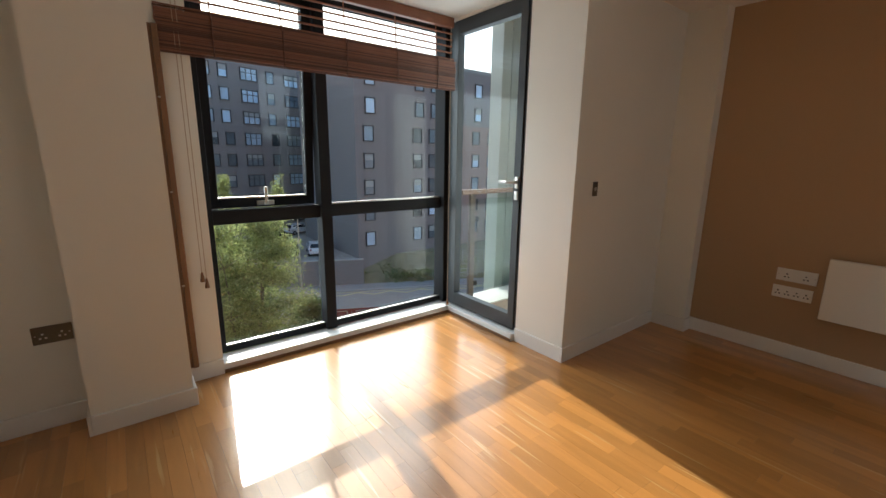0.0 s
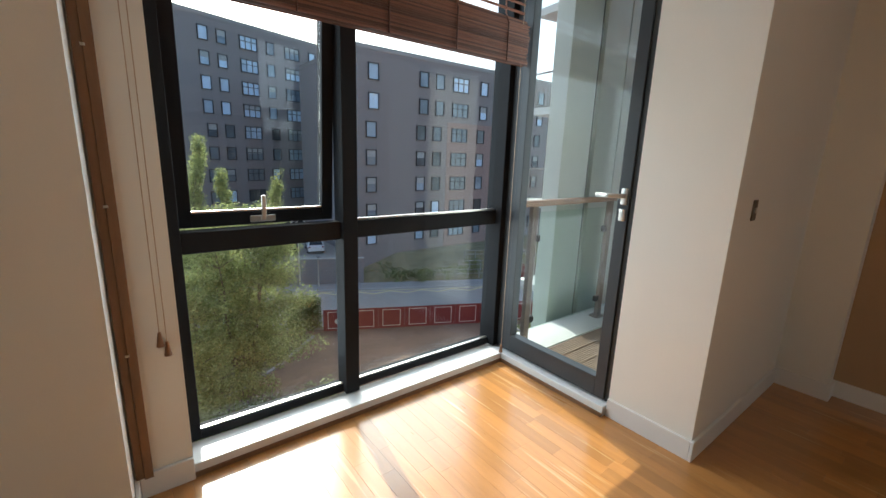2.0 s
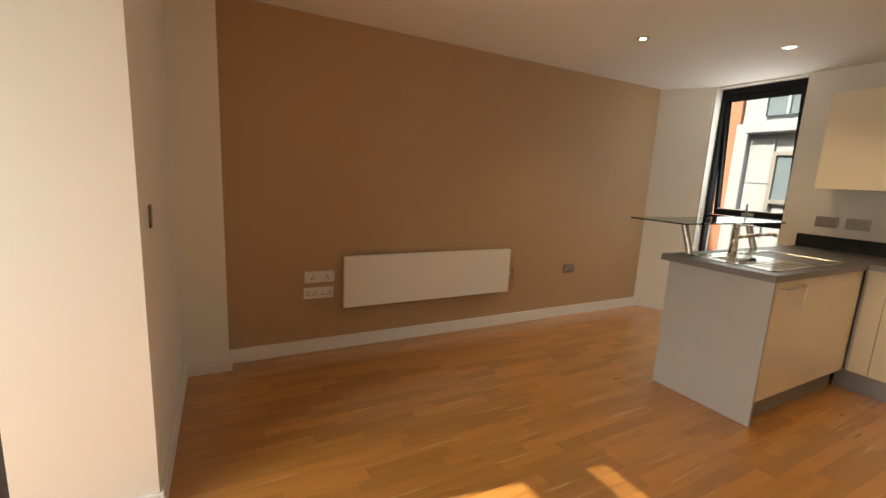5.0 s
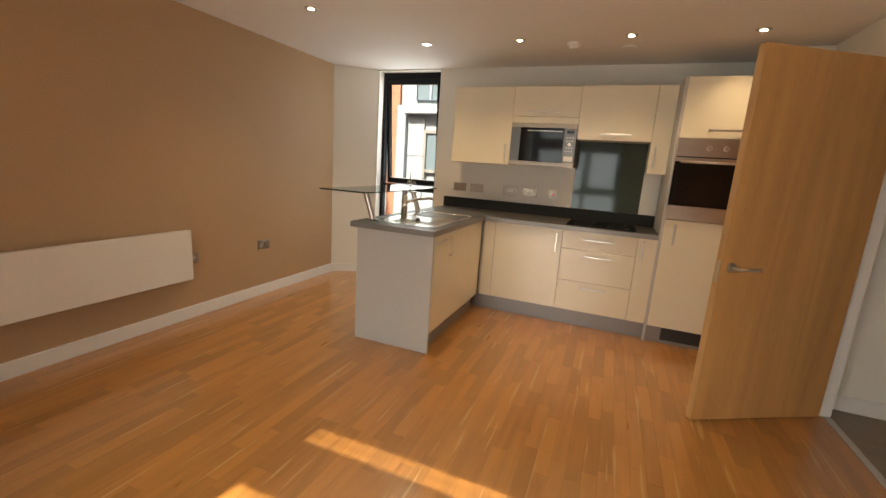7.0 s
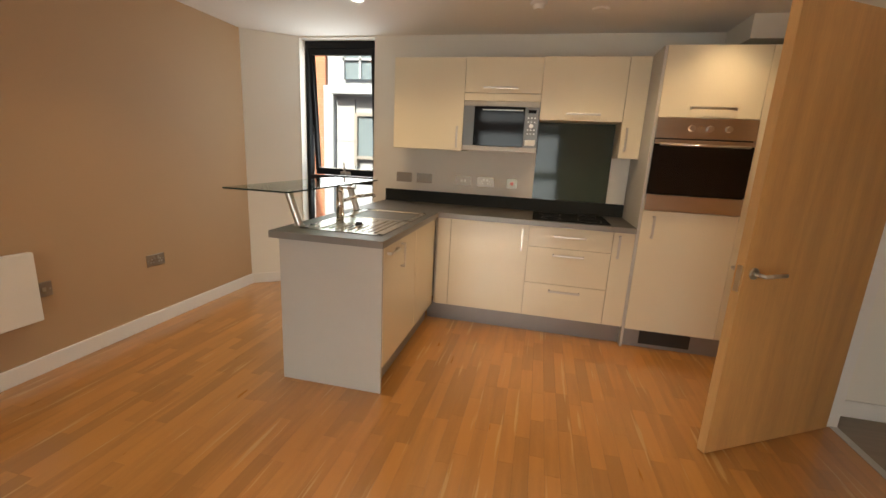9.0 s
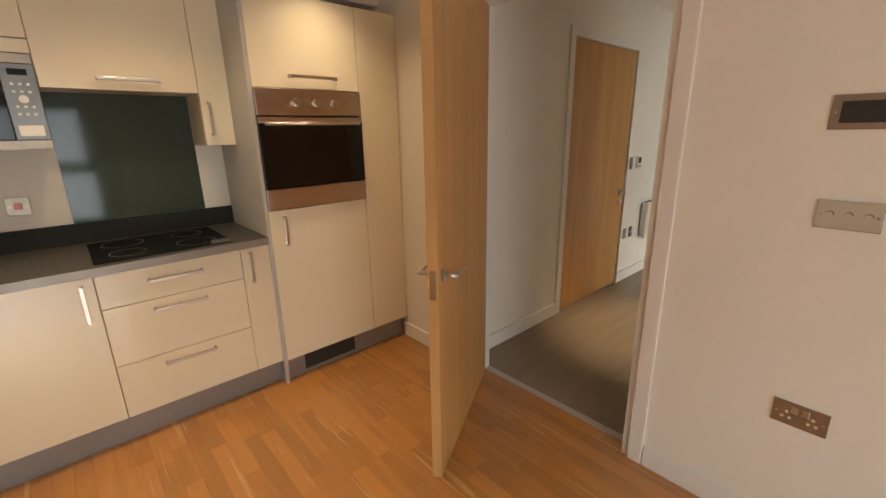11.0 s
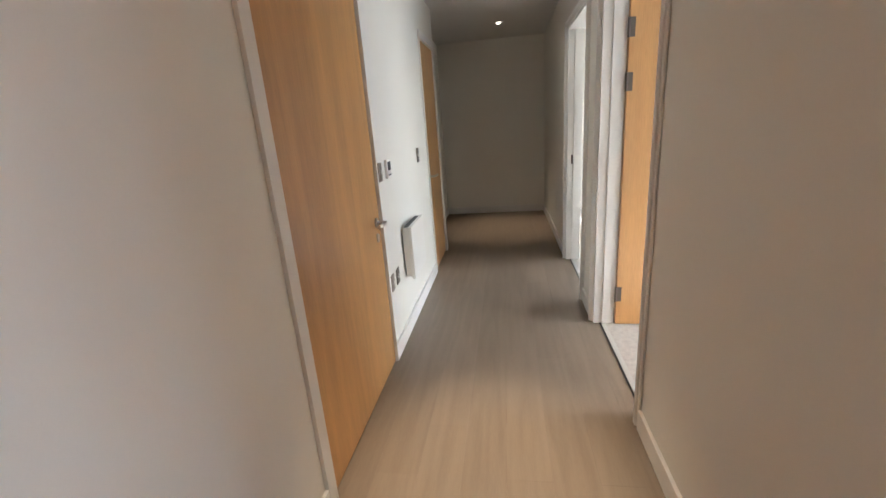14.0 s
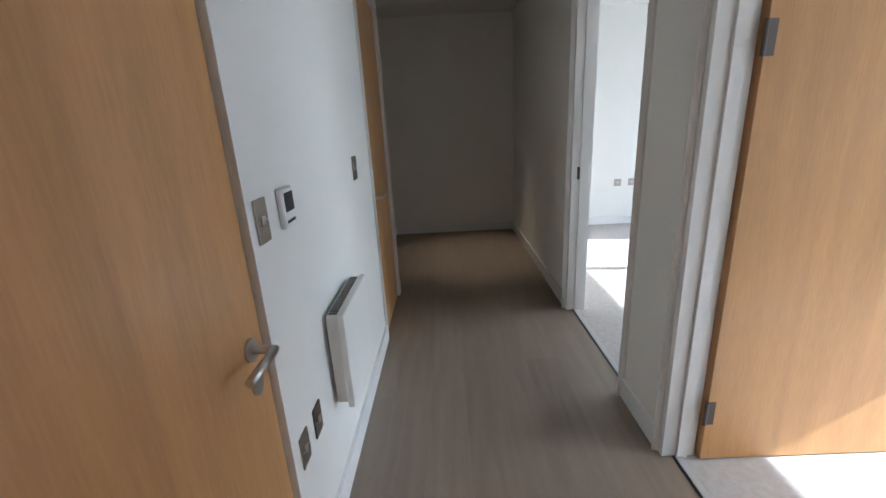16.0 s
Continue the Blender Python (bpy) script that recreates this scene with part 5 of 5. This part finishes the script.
part("panel", solid((6.02, -8.1, 0.38, 6.492, -8.03, 1.52)), CLADDING, kb, "pale grey panel")
part("panel", solid((6.02, -8.1, 1.536, 6.492, -8.03, 2.50)), CLADDING, kb, "pale grey panel")
part("corner_column", solid((6.5, -8.1, GZ, 6.76, -7.88, 2.80), bevel=0.02), CLADDING, kb, "pale metal corner column")
part("ledge", solid((-4, -8.1, 2.58, 6.5, -7.7, 2.80), bevel=0.01), CLADDING, kb, "pale projecting ledge")
part("upper_glazing", solid((-4, -8.1, 2.95, 6.3, -8.0, 5.6)), DULL_GLASS, kb, "glazed upper storey")
for i in range(10):
    part("upper_mullion", solid((6.25 - i * 0.42, -8.0, 2.95, 6.30 - i * 0.42, -7.94, 5.6)), CLADDING, kb)
part("upper_rail", solid((-4, -8.0, 3.35, 6.3, -7.94, 3.40)), CLADDING, kb)
o = part("window_frame", solid((5.92, -8.08, 0.95, 6.0, -7.95, 2.2), (4.9, -8.08, 0.95, 4.98, -7.95, 2.2), (4.98, -8.08, 2.12, 5.92, -7.95, 2.2), (4.98, -8.08, 1.12, 5.92, -7.95, 1.2)), PLINTH, kb)
part("window_pane", solid((4.98, -8.06, 1.2, 5.92, -8.02, 2.12)), DULL_GLASS, o)


# ---- trees, hedge, street furniture, cars ----
def leaves(bm, centre, radius, count, size, flat=1.0):
    for _ in range(count):
        d = Vector((random.gauss(0, 1), random.gauss(0, 1), random.gauss(0, 1)))
        p = Vector(centre) + d.normalized() * radius * random.random() ** 0.4 * Vector((1, 1, flat)).length / 1.73
        p.z = centre[2] + (p.z - centre[2]) * flat
        a, b = Vector((random.uniform(-1, 1), random.uniform(-1, 1), random.uniform(-1, 1))).normalized(), Vector((random.uniform(-1, 1), random.uniform(-1, 1), random.uniform(-1, 1))).normalized()
        c = a.cross(b)
        if c.length < 0.1:
            continue
        c = c.normalized()
        s = size * random.uniform(0.6, 1.3)
        bm.faces.new([bm.verts.new(p + u) for u in (a * s, c * s * 0.55, a * -s, c * s * -0.55)])


def tree(x, y, height, spread, count, label, stems=3):
    o = thing("tree", (0, 0, 0), label, "tree")
    bm, crown = bmesh.new(), bmesh.new()
    for k in range(stems):
        lean = Vector((random.uniform(-0.2, 0.2), random.uniform(-0.2, 0.2), 1)).normalized()
        base = Vector((x + random.uniform(-0.3, 0.3), y + random.uniform(-0.3, 0.3), GZ - 0.05))
        slim = spread < 2.0
        prev, n = base, 14 if slim else 7
        for i in range(1, n + 1):
            p = base + lean * height * i / n + Vector((random.uniform(-0.1, 0.1), random.uniform(-0.1, 0.1), 0))
            rod(bm, prev, p, 0.11 * (1 - (i - 1) / n) + 0.012, 0.11 * (1 - i / n) + 0.01, 8)
            if i >= 2:
                if slim and i > 4:
                    leaves(crown, p, 0.32 + 0.45 * (1 - i / n), count * 4, 0.07, 1.3)
                for _ in range(8):
                    a = random.uniform(0, 6.28)
                    reach = spread * (1.15 - (1.0 if slim else 0.8) * i / n) * random.uniform(0.45, 1.0)
                    q = p + Vector((math.cos(a) * reach, math.sin(a) * reach, random.uniform(0.2, 1.0)))
                    rod(bm, p, q, 0.025, 0.006, 5)
                    for f in (0.5, 0.8, 1.0):
                        leaves(crown, p.lerp(q, f) + Vector((0, 0, random.uniform(-0.2, 0.25))), 0.30 * spread / 2.2 + 0.20, int(count * 1.5), 0.066, 0.8)
            prev = p
    part("trunk", bm, BARK, o, "thin grey trunks and limbs")
    part("crown", crown, LEAF, o, "light green small leaves")
    return o


random.seed(21)
tree(5.2, 24.0, 9.6, 3.5, 62, "light green young birch tree in full leaf", 5)
tree(2.3, 21.5, 7.6, 2.6, 44, "bushy light green young tree", 3)
tree(3.7, 33.0, 13.2, 1.7, 20, "tall slender light green birch tree", 2)
tree(7.6, 33.0, 11.2, 1.5, 18, "slender light green birch tree", 2)


def shrub(x, y, w, d, h, count, label, name="shrub", category="shrub"):
    o = thing(name, (x, y, GZ), label, category)
    bm = bmesh.new()
    for _ in range(count):
        p = Vector((random.uniform(-w, w) / 2, random.uniform(-d, d) / 2, random.uniform(0.05, h)))
        a = Vector((random.uniform(-1, 1), random.uniform(-1, 1), random.uniform(-1, 1))).normalized() * 0.11
        c = a.cross(Vector((0.3, 0.5, 0.8)))
        bm.faces.new([bm.verts.new(p + u) for u in (a, c * 0.7, -a, c * -0.7)])
    part("foliage", bm, HEDGE, o)
    bm = bmesh.new()
    for _ in range(10):
        px, py = random.uniform(-w, w) * 0.35, random.uniform(-d, d) * 0.35
        rod(bm, (px, py, -0.05), (px * 1.1, py * 1.1, h * 0.8), 0.03, 0.01, 5)
    part("stems", bm, BARK, o)


shrub(11.35, 32.1, 2.3, 1.6, 2.5, 5200, "clipped box-shaped green hedge beside the hoarding", "hedge", "hedge")
for i in range(20):
    p = RD * random.uniform(1.8, 26) + RN * random.uniform(45.2, 47.6)
    shrub(p.x, p.y, random.uniform(1.5, 3.0), random.uniform(1.2, 2.0), random.uniform(1.0, 2.0), 600, "low green planting along the street")
for i in range(5):
    p = RD * random.uniform(10, 20) + RN * random.uniform(28.5, 30.5)
    shrub(p.x, p.y, random.uniform(1.5, 2.6), 1.6, random.uniform(0.6, 1.2), 450, "dark low bushes inside the hoarding")
for i in range(12):
    shrub(random.uniform(1.0, 8.5), random.uniform(16.5, 23.5), random.uniform(1.4, 2.6), random.uniform(1.2, 2.2), random.uniform(0.8, 2.0), 700, "rough green undergrowth below the trees")
# rough verge below the trees, with a stone edging
VERGE = mat("rough_verge", (0.20, 0.19, 0.10), 0.95, vary=0.5, scale=0.7, fine=9, bump=1.0)
EDGE_LINE = [(-4.0, 22.6), (2.0, 24.6), (5.5, 25.7), (8.0, 27.4), (11.4, 30.4)]
bm = bmesh.new()
for (ax, ay), (bx2, by2) in zip(EDGE_LINE, EDGE_LINE[1:]):
    q = [bm.verts.new(v) for v in ((ax, ay, GZ + 0.02), (bx2, by2, GZ + 0.02), (bx2 - 3.0, by2 + 7.0, GZ + 0.02), (ax - 3.0, ay + 7.0, GZ + 0.02))]
    bm.faces.new(q[::-1])
structure("verge", bm, VERGE, "rough olive grass verge below the trees", "verge")
edging = thing("stone_edging", (0, 0, 0), "low pale stone edging along the verge", "edging", kind="structure")
for (ax, ay), (bx2, by2) in zip(EDGE_LINE, EDGE_LINE[1:]):
    for k in range(5):
        e0, e1 = Vector((ax, ay, 0)).lerp(Vector((bx2, by2, 0)), k / 5), Vector((ax, ay, 0)).lerp(Vector((bx2, by2, 0)), (k + 1) / 5)
        o = part("edging_stone", solid((0.01, -0.10, GZ - 0.05, (e1 - e0).length - 0.01, 0.10, GZ + 0.12), bevel=0.02), PAVE, edging)
        o.matrix_world = Matrix.Translation((e0.x, e0.y, 0)) @ Matrix.Rotation(math.atan2(e1.y - e0.y, e1.x - e0.x), 4, "Z")
mound = thing("earth_mound", (0, 0, 0), "rough heap of earth and rubble", "mound")
bm = bmesh.new()
bmesh.ops.create_grid(bm, x_segments=40, y_segments=30, size=1.0)
for v in bm.verts:
    q = Vector((v.co.x * 7.5 + 8.5, v.co.y * 4.5 + 21.5, 0))
    fall = max(0.0, 1 - v.co.x ** 2) * max(0.0, 1 - v.co.y ** 2)
    v.co = Vector((q.x, q.y, GZ - 0.03 + 0.6 * fall * (0.6 + 0.8 * noise.noise(q * 0.5)) + 0.15 * fall * noise.noise(q * 2.2)))
part("heap", bm, SOIL, mound)


rail = thing("street_railing", (0, 0, 0), "low grey metal railing beside the steps", "railing")
for a, c, h in ((9.0, 45.2, 0.2), (12.0, 46.0, 1.0), (13.0, 47.2, 1.9)):
    for k in range(9):
        p = RD * (a + k * 1.3) + RN * c
        bm = bmesh.new()
        rod(bm, (p.x, p.y, GZ), (p.x, p.y, GZ + h + 1.0), 0.035, None, 6)
        part("post", bm, CONCRETE, rail)
    for up in (0.55, 1.0):
        p, q = RD * a + RN * c, RD * (a + 8 * 1.3) + RN * c
        bm = bmesh.new()
        rod(bm, (p.x, p.y, GZ + h + up), (q.x, q.y, GZ + h + up), 0.03, None, 6)
        part("rail", bm, CONCRETE, rail)


def street_lamp(x, y, h):
    o = thing("street_lamp", (x, y, GZ), "grey steel street lamp column", "street lamp")
    bm = bmesh.new()
    rod(bm, (0, 0, -0.05), (0, 0, h), 0.10, 0.05, 12)
    part("column", bm, CHROME, o)
    part("lantern", solid((-0.14, -0.55, h - 0.02, 0.14, 0.12, h + 0.10), bevel=0.03), PLINTH, o)


street_lamp(14.4, 41.9, 7.8)
p = RD * -3.0 + RN * 44.2
street_lamp(p.x, p.y, 3.2)
p = RD * 20 + RN * 43.6
street_lamp(p.x, p.y, 6.5)

TYRE = mat("tyre_rubber", (0.02, 0.02, 0.02), 0.8)
CAR_GLASS = mat("car_window_glass", (0.02, 0.025, 0.03), 0.08, bump=0)


def car(x, y, turn, paint, label, z):
    o = thing("car", (0, 0, 0), label, "car", "parked cars")
    prof = [(-2.0, 0.30), (-2.05, 0.75), (-1.75, 0.92), (-1.45, 1.38), (-0.1, 1.46), (0.55, 1.38), (1.05, 0.98), (1.85, 0.82), (2.05, 0.60), (2.05, 0.30)]
    bm = bmesh.new()
    sides = [[bm.verts.new((px, s * (0.86 if pz < 1.0 else 0.68), pz)) for px, pz in prof] for s in (-1, 1)]
    bm.faces.new(sides[0])
    bm.faces.new(sides[1][::-1])
    for i in range(len(prof)):
        j = (i + 1) % len(prof)
        bm.faces.new((sides[0][i], sides[1][i], sides[1][j], sides[0][j]))
    bmesh.ops.recalc_face_normals(bm, faces=bm.faces)
    bmesh.ops.bevel(bm, geom=list(bm.edges), offset=0.05, segments=2, affect="EDGES")
    part("body", bm, paint, o)
    for s in (-1, 1):
        bm = bmesh.new()
        v = [bm.verts.new((px, s * py, pz)) for px, py, pz in ((-1.45, 0.835, 0.98), (0.85, 0.835, 1.0), (0.45, 0.715, 1.34), (-1.30, 0.715, 1.34))]
        bm.faces.new(v)
        part("side_window", bm, CAR_GLASS, o)
    for x0, z0, x1, z1 in ((0.60, 1.375, 1.04, 1.02), (-1.50, 1.36, -1.76, 0.96)):
        bm = bmesh.new()
        v = [bm.verts.new((px + (0.02 if px > 0 else -0.02), py, pz + 0.015)) for px, py, pz in ((x0, -0.6, z0), (x0, 0.6, z0), (x1, 0.72, z1), (x1, -0.72, z1))]
        bm.faces.new(v)
        part("windscreen", bm, CAR_GLASS, o)
    for wx in (-1.25, 1.3):
        for s in (-1, 1):
            bm = bmesh.new()
            rod(bm, (wx, s * 0.70, 0.31), (wx, s * 0.90, 0.31), 0.31, None, 20)
            w = part("wheel", bm, TYRE, o)
            bm = bmesh.new()
            rod(bm, (wx, s * 0.90, 0.31), (wx, s * 0.912, 0.31), 0.19, None, 16)
            part("rim", bm, CHROME, w)
    for s in (-1, 1):
        part("headlight", solid((1.88, s * 0.62 - 0.15, 0.62, 2.03, s * 0.62 + 0.15, 0.74), bevel=0.02), PLASTIC, o)
        part("tail_light", solid((-2.07, s * 0.68 - 0.10, 0.72, -1.95, s * 0.68 + 0.10, 0.88), bevel=0.02), RED_BOARD, o)
    o.matrix_world = pose(x, y, z + 0.02, 0, 0, turn)


WHITE_PAINT = mat("white_car_paint", (0.75, 0.76, 0.77), 0.2, vary=0.02, bump=0, coat=0.5)
BLACK_PAINT = mat("black_car_paint", (0.02, 0.02, 0.022), 0.2, vary=0.02, bump=0, coat=0.5)
for x, y, z, t, paint, lab in ((20.6, 60.4, -9.7, 18, WHITE_PAINT, "white hatchback parked in the car park"), (17.9, 47.0, -9.7, 75, WHITE_PAINT, "white estate car parked behind the retaining wall"), (16.4, 56.5, -9.7, 30, BLACK_PAINT, "black car parked in the car park"), (15.3, 47.6, -9.7, 75, BLACK_PAINT, "black hatchback parked behind the retaining wall"), (8.6, 35.6, GZ, -25, WHITE_PAINT, "white car parked at the roadside by the hedge"), (1.8, 38.6, GZ, -25, WHITE_PAINT, "white car parked at the roadside under the trees")):
    car(x, y, t, paint, lab, z)

# ---- floors, piece by piece ----
structure("floor_hall", solid((HALL_END, -1.185, -0.2, -0.135, HALL_R + 0.06, -0.004)), JOINT, "grey-brown wood-look vinyl plank floor of the hallway", "floor")
hall = bpy.data.objects["floor_hall"]
planks = {}
random.seed(5)


def piece(name, cache, sx, sy, sz, material, parent, x, y, z, bevel=0.0):
    key = (round(sx, 3), round(sy, 3))
    if key not in cache:
        me = bpy.data.meshes.new(name)
        bm = solid((0, 0, -sz, sx, sy, 0))
        bm.to_mesh(me)
        bm.free()
        me.materials.append(material)
        cache[key] = me
    o = new(name, cache[key])
    o.location = (x, y, z)
    o.parent = parent
    return o


row = 0
y = -1.185
while y < HALL_R + 0.06 - 0.01:
    wdt = min(0.18, HALL_R + 0.06 - y)
    x = HALL_END
    first = random.choice((0.3, 0.6, 0.9, 1.2))
    while x < -0.136:
        ln = min(first if x == HALL_END else 1.2, -0.135 - x)
        piece("plank", planks, ln - 0.0004, wdt - 0.0004, 0.004, VINYL, hall, x, y, 0.0)
        x += ln
    y += 0.18

structure("floor", solid((-0.135, SY, -0.2, EX, 2.555, -0.012), (-0.135, 2.555, -0.2, 3.0, NY + 0.1, -0.012)), JOINT, "lacquered honey oak strip floor of the living room", "floor")
living = bpy.data.objects["floor"]
staves = {}
random.seed(9)
near, far = 0, bmesh.new()
STW = 0.0700
x = -0.135
while x < EX - 0.005:
    wdt = min(STW, EX - x)
    y = SY
    first = random.choice((0.12, 0.2, 0.28, 0.36, 0.44))
    top = NY + 0.1 if x < 2.93 else 2.555
    while y < top - 0.01:
        ln = min(first if y == SY else random.choice((0.28, 0.36, 0.42, 0.48, 0.55)), top - y)
        if 0.7 < x < 2.6 and 0.2 < y < 3.7 and near < 300 and ln > 0.2:
            piece("stave", staves, wdt - 0.0006, ln - 0.0006, 0.012, OAK_FLOOR, living, x, y, 0.0)
            near += 1
        else:
            v = [far.verts.new(c) for c in ((x, y, 0), (x + wdt - 0.0006, y, 0), (x + wdt - 0.0006, y + ln - 0.0006, 0), (x, y + ln - 0.0006, 0), (x, y, -0.012), (x + wdt - 0.0006, y, -0.012), (x + wdt - 0.0006, y + ln - 0.0006, -0.012), (x, y + ln - 0.0006, -0.012))]
            for f in ((0, 1, 2, 3), (0, 4, 5, 1), (1, 5, 6, 2), (2, 6, 7, 3), (3, 7, 4, 0)):
                far.faces.new([v[i] for i in f])
        y += ln
    x += STW
tagged(part("staves", far, OAK_FLOOR_JOINED, living), kind="stuff")
